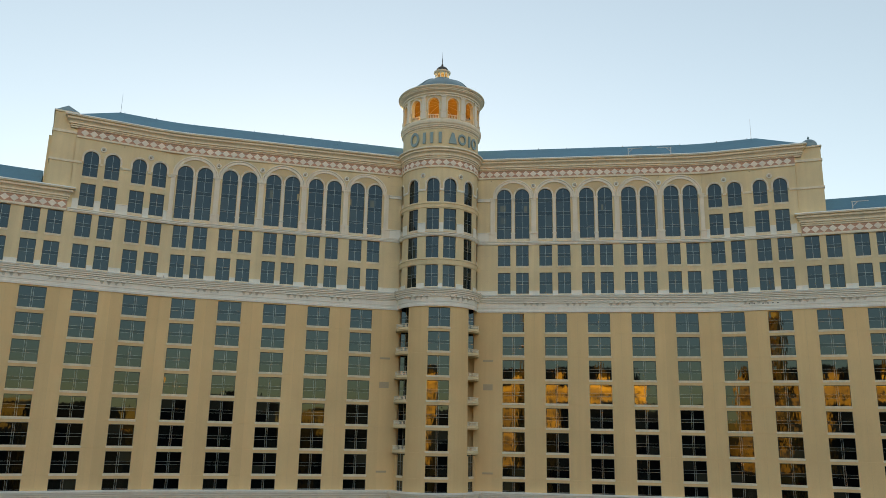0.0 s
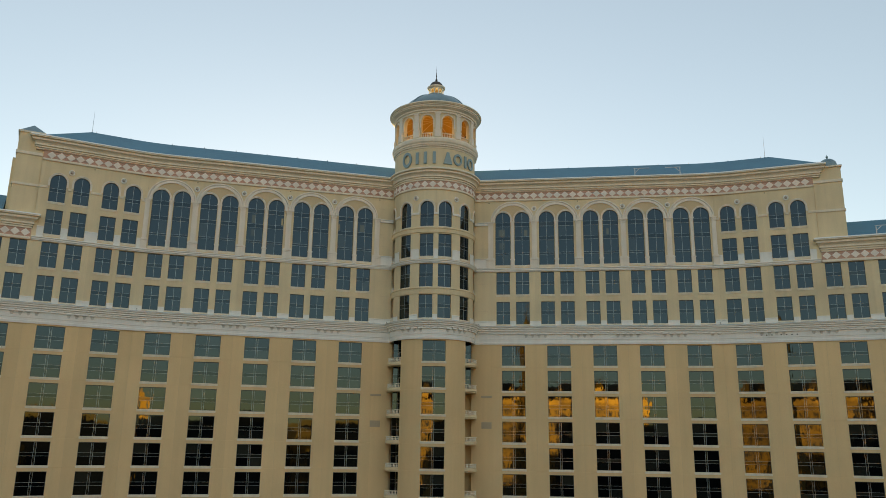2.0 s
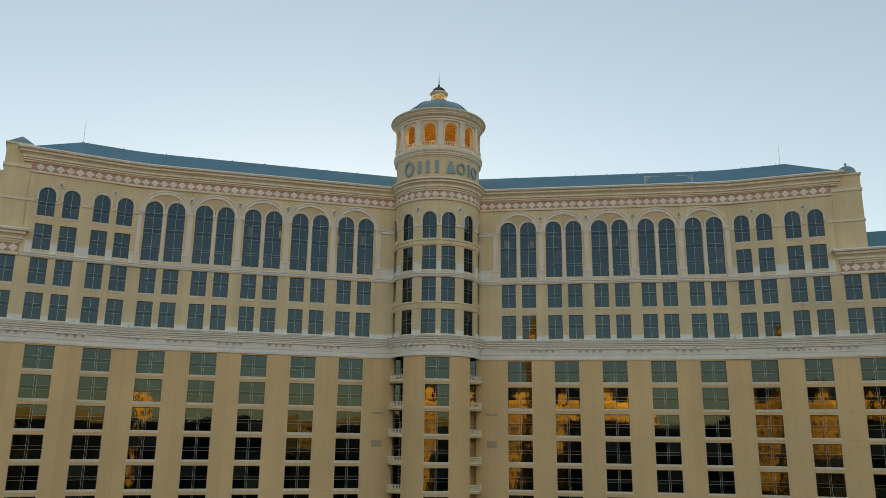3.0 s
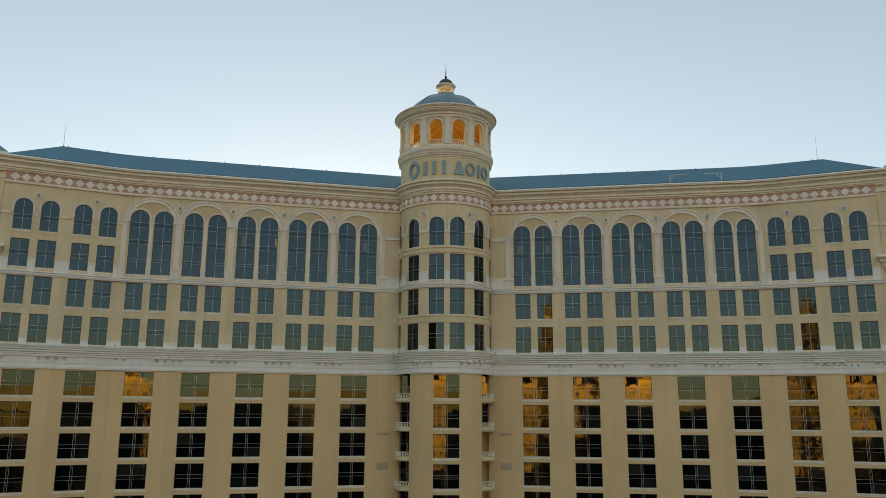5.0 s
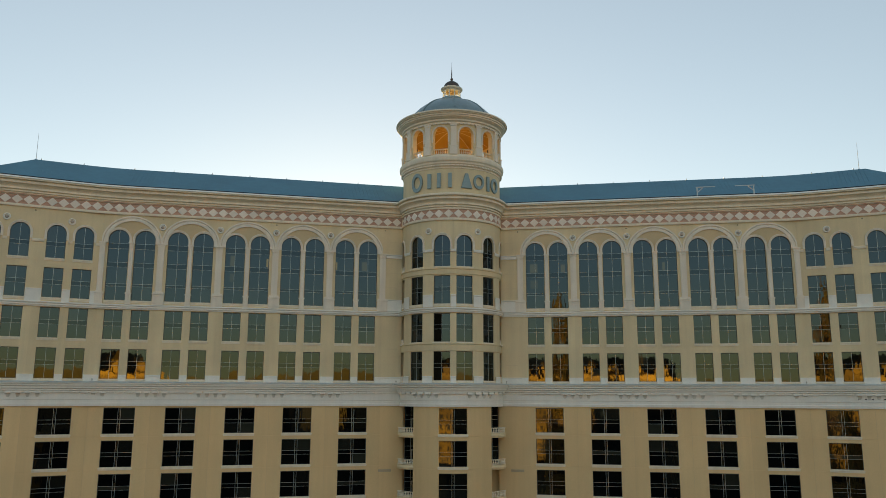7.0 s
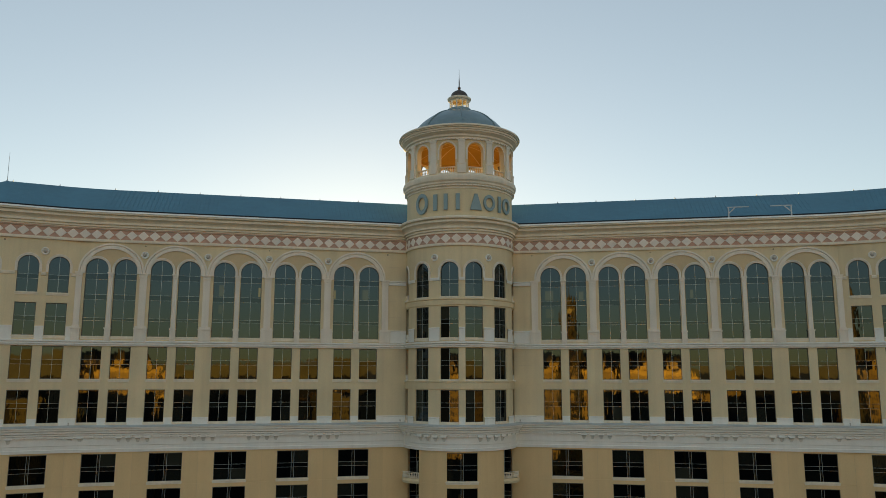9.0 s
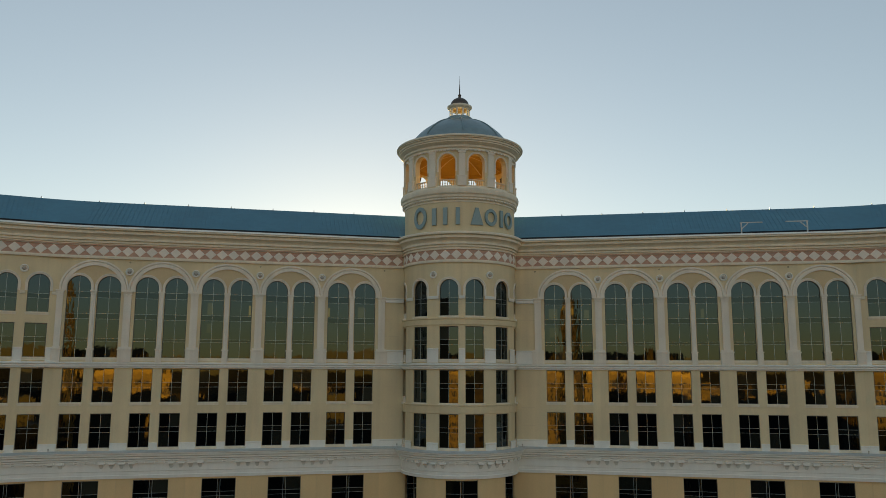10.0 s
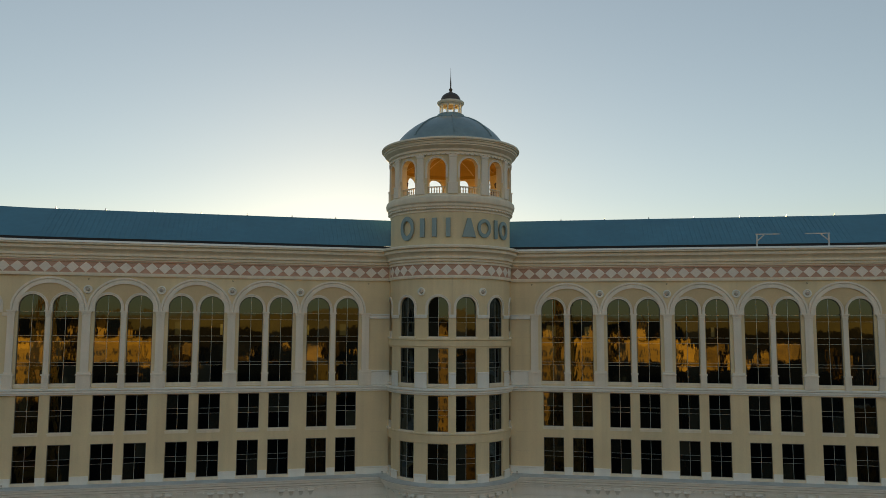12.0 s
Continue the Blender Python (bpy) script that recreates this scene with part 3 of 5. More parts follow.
        box(bm, -0.56, 0.56, -0.02, 0.02, -3.45, -2.75)
        for i in range(9):
            box(bm, -0.52, 0.52, -0.035, -0.02, -3.42 + 0.072 * i, -3.38 + 0.072 * i)
        part("vent_grille", bm, VENT, hotel, "square louvred wall vent", mm)

# small floodlights standing on the ledge
for side in (-1, 1):
    for s in (-6.45, 4 * BAY - 0.2):
        x, y, a = on_wing(side, s)
        lamp_m = Matrix.Translation((x, y, 91.9)) @ Matrix.Rotation(a, 4, "Z") @ Matrix.Translation((0, -0.36, 0))
        g = tagged(new("floodlight"), "small dark floodlight standing on the pale ledge", "floodlight", "ledge floodlights")
        g.matrix_basis = lamp_m
        bm = bmesh.new()
        lathe(bm, [(0.0, 0.0), (0.06, 0.0), (0.06, 0.02), (0.02, 0.03), (0.02, 0.09), (0.0, 0.09)], n=8)
        part("stand", bm, STONE, g)
        bm = bmesh.new()
        lathe(bm, [(0.0, -0.06), (0.035, -0.06), (0.05, -0.01), (0.06, 0.06), (0.05, 0.06), (0.04, 0.01), (0.0, 0.01)], n=10)
        part("head", bm, STONE, g, "", Matrix.Translation((0, 0, 0.15)) @ Matrix.Rotation(radians(-25), 4, "X"), True)

# small holes in a stretch of the ledge
for i in range(7):
    x, y, a = on_wing(1, 4 * BAY + 3.9 + 0.52 * i + (0.4 if i > 2 else 0.0))
    bm = bmesh.new()
    box(bm, -0.07, 0.07, -0.125, -0.09, -0.05, 0.05)
    part("vent_hole", bm, DARK, hotel, "", Matrix.Translation((x, y, 90.6)) @ Matrix.Rotation(a, 4, "Z"))

# ---- string courses, ledges, cornices along the wings ----
CORNICE_PROF = [(0.0, 107.70), (0.12, 107.72), (0.12, 107.84), (0.07, 107.86), (0.07, 107.91), (0.20, 107.93), (0.20, 108.04), (0.14, 108.06), (0.14, 108.12), (0.30, 108.14), (0.30, 108.27), (0.23, 108.30), (0.26, 108.38), (0.36, 108.50), (0.50, 108.60), (0.57, 108.63), (0.57, 108.80), (0.51, 108.83), (0.60, 108.88), (0.74, 108.92), (0.74, 109.06), (0.68, 109.12), (-0.25, 109.12)]
CAP_PROF = [(0.70, 109.03), (0.785, 109.03), (0.79, 109.06), (0.66, 109.20), (0.55, 109.205), (0.55, 109.10)]
LEDGE_PROF = [(0.0, 89.82), (0.10, 89.80), (0.12, 90.04), (0.07, 90.06), (0.07, 90.32), (0.11, 90.34), (0.11, 90.92), (0.16, 90.94), (0.16, 91.08), (0.30, 91.12), (0.31, 91.24), (0.42, 91.30), (0.43, 91.44), (0.54, 91.50), (0.56, 91.64), (0.64, 91.68), (0.64, 91.77), (0.30, 91.86), (0.0, 91.88)]
FLASH_PROF = [(0.02, 91.893), (0.30, 91.873), (0.645, 91.782), (0.652, 91.75), (0.66, 91.75), (0.66, 91.79), (0.30, 91.885), (0.02, 91.905)]
for side in (-1, 1):
    def along(name, prof, s0, s1, mat, label="", dz=0.0):
        bm = bmesh.new()
        sweep(bm, wing_path(side, s0, s1), [(o, z + dz) for o, z in prof])
        return part(name, bm, mat, hotel, label, smooth=True)

    def cornice_return(s, dz=0.0, out=1):
        """The mitred end of the cornice, turning back against the end pier."""
        x, y, a = on_wing(side, s)
        mm = Matrix.Translation((x, y, 0)) @ Matrix.Rotation(a, 4, "Z")
        for nm, prof, mat in (("cornice_return", CORNICE_PROF[:-1] + [(0.0, 109.12)], CORNICE), ("cornice_cap", CAP_PROF, TRIM)):
            bm = bmesh.new()
            rings = [[bm.verts.new(p) for p in ring] for ring in ([(0.0, -o, z + dz) for o, z in prof], [(out * side * o, -o, z + dz) for o, z in prof], [(out * side * o, 0.9, z + dz) for o, z in prof])]
            for p, q in zip(rings, rings[1:]):
                for i in range(len(prof) - 1):
                    bm.faces.new((p[i], q[i], q[i + 1], p[i + 1]))
            part(nm, bm, mat, hotel, "", mm)

    along("ledge", LEDGE_PROF, S_TOWER - 0.6, S_FAR, TRIM, "broad pale stone ledge with brackets")
    along("ledge_flashing", FLASH_PROF, S_TOWER - 0.6, S_FAR, FLASHING, "weathered grey metal flashing on the ledge")
    along("ledge", LEDGE_PROF, S_TOWER, S_FAR, TRIM, "", -22.75)
    along("string_course", [(0.0, 98.17), (0.10, 98.17), (0.12, 98.26), (0.17, 98.30), (0.17, 98.42), (0.24, 98.48), (0.24, 98.56), (0.0, 98.62)], S_TOWER, S_END, TRIM)
    along("cornice", CORNICE_PROF, S_TOWER, S_END + 0.62, CORNICE, "deep cream cornice with stepped mouldings")
    along("cornice_cap", CAP_PROF, S_TOWER, S_END + 0.62, TRIM)
    cornice_return(S_END + 0.62)
    frieze = along("frieze", [(0.0, 106.70), (0.09, 106.70), (0.11, 106.80), (0.09, 106.88), (0.03, 106.90), (0.03, 107.70), (0.0, 107.72)], S_TOWER, S_END, PINK, "rose frieze with cream diamond tiles")
    along("frieze_band", [(0.121, 107.74), (0.135, 107.745), (0.135, 107.815), (0.121, 107.82)], S_TOWER, S_END, PINK)
    along("frieze_moulding", [(0.031, 106.68), (0.12, 106.68), (0.14, 106.78), (0.12, 106.90), (0.031, 106.92)], S_TOWER, S_END, CORNICE)
    # impost band of the outer bays
    for a, b in ((4 * BAY + 0.0, 4 * BAY + 0.5), (4 * BAY + 2.35, 4 * BAY + 2.70), (4 * BAY + 4.55, 4 * BAY + 5.55), (4 * BAY + 7.40, 4 * BAY + 7.75), (4 * BAY + 9.62, S_END)):
        along("impost", [(0.0, 103.72), (0.07, 103.74), (0.10, 103.86), (0.10, 103.96), (0.0, 104.0)], a, b, CORNICE)
    # lower cornice of the outer wing
    low = [(o, z - 8.42) for o, z in CORNICE_PROF]
    along("cornice", low, S_END + 0.2, S_FAR, CORNICE)
    along("cornice_cap", [(o, z - 8.42) for o, z in CAP_PROF], S_END + 0.2, S_FAR, TRIM)
    cornice_return(S_END + 0.2, -8.42, -1)
    low_frieze = along("frieze", [(0.0, 98.18), (0.10, 98.18), (0.12, 98.36), (0.06, 98.42), (0.03, 98.44), (0.03, 99.30), (0.0, 99.32)], S_END + 0.1, S_FAR, PINK)
    along("frieze_moulding", [(0.031, 98.16), (0.15, 98.16), (0.17, 98.30), (0.14, 98.42), (0.031, 98.46)], S_END + 0.1, S_FAR, CORNICE)
    bm = bmesh.new()
    sweep(bm, wing_path(side, 6 * BAY, S_END), [(0.0, 98.2), (0.0, 107.75)], False)
    part("wall", bm, STUCCO, hotel)
    # wall behind the low cornice
    bm = bmesh.new()
    sweep(bm, wing_path(side, S_END, S_FAR), [(0.0, 98.2), (0.0, 99.35)], False)
    part("wall", bm, STUCCO, hotel)
    # roofs
    def roof(name, s0, s1, z0, z1, hip, ribs=True):
        bm = bmesh.new()
        sweep(bm, wing_path(side, s0, s1), [(-0.1, z0), (-4.2, z1), (-13.8, z1), (-18.0, z0)], False)
        if hip:
            e = [on_wing(side, s1), on_wing(side, s1 + hip)]
            def off(p, o):
                return Vector((p[0] + math.sin(p[2]) * o, p[1] - math.cos(p[2]) * o))
            a, b, c, d = off(e[0], -0.1), off(e[0], -4.2), off(e[0], -13.8), off(e[0], -18.0)
            f, g = off(e[1], -0.1), off(e[1], -18.0)
            quad(bm, (*a, z0), (*f, z0), (*b, z1))
            quad(bm, (*f, z0), (*g, z0), (*c, z1), (*b, z1))
            quad(bm, (*g, z0), (*d, z0), (*c, z1))
        ob = part(name, bm, ROOF, hotel, "blue standing-seam metal roof")
        run = math.hypot(4.1, z1 - z0)
        bm = bmesh.new()
        box(bm, -0.014, 0.014, 0.0, run, 0.0, 0.016)
        seam = mesh_of(bm, "seam", ROOF)
        lean = Matrix.Translation((0, 0.1, z0)) @ Matrix.Rotation(math.atan2(z1 - z0, 4.1), 4, "X")
        for i in range(int((s1 - s0) / 0.36)):
            x, y, a = on_wing(side, s0 + 0.36 * (i + 0.5))
            put("seam", seam, ob, Matrix.Translation((x, y, 0)) @ Matrix.Rotation(a, 4, "Z") @ lean)
        return ob

    roof("roof", S_TOWER - 2.0, 4 * BAY + (6.6 if side > 0 else 6.1), 109.47, 112.1, 4.4)
    roof("roof", S_END + 2.85, S_FAR, 100.92, 103.5, 0)
    along("gutter", [(-0.12, 109.10), (-0.12, 109.46), (-0.3, 109.46), (-0.3, 109.10)], S_TOWER - 2.0, S_END + 0.7, DARK)
    along("gutter", [(-0.12, 100.66), (-0.12, 100.91), (-0.3, 100.91), (-0.3, 100.66)], S_END + 2.9, S_FAR, DARK)
    # snow-guard posts along the ridge
    for i in range(9):
        x, y, a = on_wing(side, -3 + i * 3.6)
        mm = Matrix.Translation((x, y, 112.1)) @ Matrix.Rotation(a, 4, "Z")
        bm = bmesh.new()
        box(bm, -0.025, 0.025, 4.25, 4.30, -0.05, 0.17)
        box(bm, -0.05, 0.05, 4.2, 4.36, 0, 0.05)
        part("roof_anchor", bm, STEEL, hotel, "", mm)
    # end pier beside the tall part
    x, y, a = on_wing(side, S_END)
    mm = Matrix.Translation((x, y, 0)) @ Matrix.Rotation(a, 4, "Z")
    top = 108.95 if side > 0 else 109.55
    bm = bmesh.new()
    x0, x1 = sorted((0.0, (2.85 if side > 0 else 2.4) * side))
    box(bm, x0, x1, 0.12, 6.5, 99.0, top)
    if side < 0:
        box(bm, x0 - 0.35, x0, 1.6, 6.5, 99.0, top - 2.6)
    part("end_pier", bm, STUCCO, hotel, "plain stucco pier closing the tall wing", mm)
    for z0, z1, o in ((103.75, 104.0, 0.09), (107.05, 107.35, 0.1), (top - 0.18, top, 0.14)):
        bm = bmesh.new()
        box(bm, x0 - o * (side < 0), x1 + o * (side > 0), 0.12 - o, 6.5, z0, z1)
        part("pier_band", bm, CORNICE, hotel, "", mm)
    bm = bmesh.new()
    cx = 1.55 * side
    if side > 0:
        prof = [(0.0, -0.25), (0.88, -0.25), (0.88, 0.0), (0.85, 0.02), (0.85, 0.12), (0.80, 0.34), (0.66, 0.55), (0.45, 0.72), (0.2, 0.82), (0.10, 0.86), (0.07, 0.98), (0.12, 1.05), (0.12, 1.12), (0.05, 1.2), (0.0, 1.36)]
        lathe(bm, [(r * 1.08, z * 0.98) for r, z in prof], n=32)
        part("pier_dome", bm, DOME, hotel, "small grey dome with a finial", mm @ Matrix.Translation((cx + 0.2, 0.9, top + 0.22)), True)
    else:
        v = [bm.verts.new(p) for p in ((-1.2, -1.2, 0), (1.2, -1.2, 0), (1.2, 1.2, 0), (-1.2, 1.2, 0))]
        t = bm.verts.new((0, 0, 1.1))
        for i in range(4):
            bm.faces.new((v[i], v[(i + 1) % 4], t))
        bm.faces.new(v[::-1])
        part("pier_roof", bm, DOME, hotel, "small grey-blue pyramid roof", mm @ Matrix.Translation((1.2 * side, 1.25, top)))
    # back and end of the wing
    bm = bmesh.new()
    sweep(bm, wing_path(side, S_TOWER - 2, S_END), [(-18.0, 109.2), (-18.0, 0.0)], False)
    sweep(bm, wing_path(side, S_END, S_FAR), [(-18.0, 100.75), (-18.0, 0.0)], False)
    for s, z in ((S_END + 0.02, 109.2), (S_FAR, 100.75)):
        x, y, a = on_wing(side, s)
        mm2 = Matrix.Translation((x, y, 0)) @ Matrix.Rotation(a, 4, "Z")
        quad(bm, *[mm2 @ Vector(p) for p in ((0, 0.0, 0), (0, 18, 0), (0, 18, z), (0, 0.0, z))])
    part("rear_wall", bm, TAN, hotel)
    # diamond tiles
    bm = bmesh.new()
    w, t2 = 0.445, 0.40
    ring = [bm.verts.new(p) for p in ((-w, 0, 0), (0, 0, -t2), (w, 0, 0), (0, 0, t2))]
    top_f = [bm.verts.new((p.co.x * 0.93, -0.03, p.co.z * 0.93)) for p in ring]
    bm.faces.new(top_f)
    for i in range(4):
        bm.faces.new((ring[i], ring[(i + 1) % 4], top_f[(i + 1) % 4], top_f[i]))
    tile = mesh_of(bm, "diamond_tile", DIAMOND)
    for m in spaced(side, S_TOWER, S_END, 0.905, 0.5):
        put("diamond_tile", tile, frieze, m @ Matrix.Translation((0, -0.032, 107.31)))
    for m in spaced(side, S_END, S_FAR, 0.905, 0.6):
        put("diamond_tile", tile, low_frieze, m @ Matrix.Translation((0, -0.032, 98.88)))
DIAMOND_ME = tile

# ---- the tower ----
RT = 4.75


def turned(name, prof, mat, label="", a0=0.0, a1=360.0, n=96):
    bm = bmesh.new()
    lathe(bm, prof, a0, a1, n)
    return part(name, bm, mat, hotel, label, smooth=True)


def at_angle(deg, r, z=0.0):
    a = radians(deg)
    return Matrix.Rotation(a, 4, "Z") @ Matrix.Translation((0, -r, z))


# upper storeys
arc = radians(1) * RT
bm = bmesh.new()
rows_t = [(SILL[2], SILL[2] + 2.63, False), (SILL[1], SILL[1] + 2.63, False), (SILL[0], SILL[0] + 2.63, False), (ARCH_SILL, ARCH_SILL + 2.97, True)]
cols = []
for c, w in ((-80, 1.50), (-45, 1.54), (-12.7, 1.54), (12.7, 1.54), (45, 1.54), (80, 1.50)):
    rows = rows_t if abs(c) < 60 else [(a, b - (0 if not ar else 0.07), ar) for a, b, ar in rows_t]
    cols.append((c * arc - w / 2, c * arc + w / 2, rows))
pierced(bm, -100 * arc, 100 * arc, 91.6, 107.7, cols, 0.32, step=0.4)
bend(bm, RT)
part("tower_wall", bm, STUCCO, hotel, "rounded cream stucco tower wall")
TOWER_RECT, TOWER_SHORT, TOWER_WIDE = curved(RECT, 4.6), curved(SHORT, 4.6), curved(WIDE, 7.4)
for c in (-45, -12.7, 12.7, 45):
    for z in SILL:
        place_window(TOWER_RECT, at_angle(c, RT - 0.01, z))
    place_window(TOWER_SHORT, at_angle(c, RT - 0.01, ARCH_SILL))
for c in (-80, 80):
    bm = bmesh.new()
    for x0, x1 in ((-1.6, -0.575), (0.575, 1.6)):
        quad(bm, (x0, 1.3, 91.6), (x1, 1.3, 91.6), (x1, 1.3, 107.0), (x0, 1.3, 107.0))
    for z in SILL + [ARCH_SILL]:
        quad(bm, (-1.2, 0.3, z), (1.2, 0.3, z), (1.2, 1.5, z), (-1.2, 1.5, z))
    part("niche_wall", bm, STUCCO, hotel, "plain back of the deep niches", at_angle(c, RT))
    for z in SILL + [ARCH_SILL]:
        place_window(SLIM, at_angle(c, RT - 1.15, z))
    for z in SILL + [ARCH_SILL]:
        bm = bmesh.new()
        box(bm, -0.62, 0.62, -0.12, 0.3, -0.16, 0.0)
        box(bm, -0.55, 0.55, 0.02, 0.16, 0.0, 0.38)
        box(bm, -0.57, 0.57, 0.0, 0.18, 0.38, 0.44)
        part("niche_parapet", bm, TRIM_W, hotel, "", at_angle(c, RT, z))


def bent_hood(r):
    bm = bmesh.new()
    ring_band(bm, 0, 0, r, r + 0.19, -0.09, 0.02, 20)
    for s in (-1, 1):
        box(bm, min(s * r, s * (r + 0.19)), max(s * r, s * (r + 0.19)), -0.085, 0.02, -0.56, 0)
    bend(bm, RT)
    for v in bm.verts:
        v.co.y += RT
    return mesh_of(bm, "tower_hood", TRIM_W, True)


th, ths = bent_hood(0.77), bent_hood(0.70)
for c in (-45, -12.7, 12.7, 45):
    put("hood_moulding", th, hotel, at_angle(c, RT, ARCH_SILL + 2.97 - 0.77))
for c in (-80, 80):
    put("hood_moulding", ths, hotel, at_angle(c, RT, ARCH_SILL + 2.90 - 0.70))
for c in (-28.5, 28.5):
    place_roundel(at_angle(c, RT, 105.7))
# impost pieces and plinth pieces between the tower's openings
for a0, a1 in ((-69.5, -54.8), (-35.3, -22.6), (-3.0, 3.0), (22.6, 35.3), (54.8, 69.5)):
    turned("impost", [(RT - 0.02, 103.72), (RT + 0.08, 103.74), (RT + 0.11, 103.88), (RT + 0.11, 103.98), (RT - 0.02, 104.0)], TRIM, "", a0, a1, 6)
for a0, a1 in ((-68, -55.5), (-34.5, -22.5), (-3.0, 3.0), (22.5, 34.5), (55.5, 68)):
    for z, t in ((SILL[0] - 0.25, 1.1), (91.8, 0.66)):
        turned("plinth", [(RT - 0.02, z), (RT + 0.10, z), (RT + 0.10, z + t - 0.1), (RT + 0.13, z + t - 0.08), (RT + 0.13, z + t), (RT - 0.02, z + t + 0.04)], TRIM, "", a0, a1, 6)
# a fine upright joint in the middle of the tower
bm = bmesh.new()
box(bm, -0.009, 0.009, -0.005, 0.01, 104.0, 106.7)
part("scored_joint", bm, STUCCO_JOINT, hotel, "", at_angle(0, RT))
# rounded bands of the tower
for z0, z1, o in ((101.66, 102.22, 0.08), (94.72, 95.42, 0.05)):
    turned("tower_band", [(RT - 0.01, z0), (RT + o, z0 + 0.02), (RT + o, z1 - 0.12), (RT + o + 0.07, z1 - 0.08), (RT + o + 0.07, z1), (RT - 0.01, z1 + 0.02)], STUCCO, "", -95, 95, 60)
turned("string_course", [(RT, 98.17), (RT + 0.12, 98.17), (RT + 0.14, 98.26), (RT + 0.19, 98.30), (RT + 0.19, 98.42), (RT + 0.28, 98.48), (RT + 0.28, 98.56), (RT, 98.64)], TRIM, "", -95, 95, 60)
turned("ledge", [(RT + o * 1.15 if o else RT - 0.1, z) for o, z in LEDGE_PROF], TRIM, "", -97, 97, 72)
turned("ledge_flashing", [(RT + o * 1.15, z) for o, z in FLASH_PROF], FLASHING, "", -97, 97, 72)
turned("ledge", [(RT + o * 1.15 if o else RT - 0.1, z - 22.75) for o, z in LEDGE_PROF], TRIM, "", -97, 97, 72)
for side in (-1, 1):
    for i in range(4):
        put("bracket", BRACKET, hotel, at_angle(side * math.degrees((2 + i) * 0.72 / RT), RT + 0.12, 90.72))
bm = bmesh.new()
for i in range(-10, 11):
    box(bm, i * 0.72 - 0.245, i * 0.72 + 0.245, -0.33, 0.0, 90.93, 91.09)
bend(bm, RT)
part("dentil_moulding", bm, TRIM, hotel)["kind"] = "stuff"
turned("cornice", [(RT + o, z) for o, z in CORNICE_PROF[:-1]] + [(RT - 0.2, 109.14)], CORNICE, "", 0, 360)
tower_frieze = turned("frieze", [(RT, 106.70), (RT + 0.03, 106.90), (RT + 0.03, 107.72)], PINK, "", -100, 100, 72)
turned("frieze_moulding", [(RT, 106.68), (RT + 0.12, 106.68), (RT + 0.14, 106.78), (RT + 0.12, 106.90), (RT, 106.92)], CORNICE, "", -100, 100, 72)
step_a = math.degrees(0.905 / RT)
for i in range(-8, 8):
    put("diamond_tile", DIAMOND_ME, tower_frieze, at_angle((i + 0.5) * step_a, RT + 0.03, 107.31))

# sign drum, mouldings, arcade, cornice
turned("sign_drum", [(RT, 109.1), (RT, 111.7)], STUCCO, "smooth cream drum that carries the sign")
turned("drum_moulding", [(RT, 111.62), (RT + 0.05, 111.64), (RT + 0.05, 111.78), (RT + 0.14, 111.84), (RT + 0.14, 111.98), (RT + 0.24, 112.06), (RT + 0.26, 112.22), (RT + 0.36, 112.34), (RT + 0.40, 112.56), (RT + 0.36, 112.74), (RT + 0.30, 112.80), (RT + 0.10, 112.86), (RT + 0.06, 113.0), (RT - 0.5, 113.02)], CORNICE, "cream ring moulding with dentils")
bm = bmesh.new()
box(bm, -0.12, 0.12, -0.08, 0.02, -0.05, 0.05)
DENTIL = mesh_of(bm, "dentil", TRIM_W)
for i in range(-22, 23):
    put("dentil", DENTIL, hotel, at_angle(i * 4.3, RT + 0.14, 111.91))
    put("dentil", DENTIL, hotel, at_angle(i * 4.3, RT + 0.10, 115.98))
bm = bmesh.new()
wa = 1.42
cols = [((15 + 30 * i) * arc - wa / 2, (15 + 30 * i) * arc + wa / 2, [(113.02, 115.72, True)]) for i in range(-6, 6)]
pierced(bm, -180 * arc, 180 * arc, 112.9, 116.1, cols, 0.45, back=True, step=0.3)
bend(bm, RT)
part("arcade_wall", bm, STUCCO, hotel, "open arcade of twelve arches under the dome", smooth=False)
bm = bmesh.new()
ring_band(bm, 0, 115.01, 0.71, 0.86, -0.05, 0.02, 20)
for s in (-1, 1):
    box(bm, min(s * 0.71, s * 0.86), max(s * 0.71, s * 0.86), -0.05, 0.02, 114.2, 115.01)
bend(bm, RT)
for v in bm.verts:
    v.co.y += RT
ARC_HOOD = mesh_of(bm, "arcade_hood", TRIM_W, True)
bm = bmesh.new()
box(bm, -0.36, 0.36, -0.20, 0.02, 112.98, 113.75)
box(bm, -0.40, 0.40, -0.23, 0.02, 113.75, 113.83)
box(bm, -0.27, 0.27, -0.14, 0.02, 113.83, 115.75)
box(bm, -0.33, 0.33, -0.17, 0.02, 115.75, 115.95)
ARC_PILASTER = mesh_of(bm, "arcade_pilaster", TRIM_W)


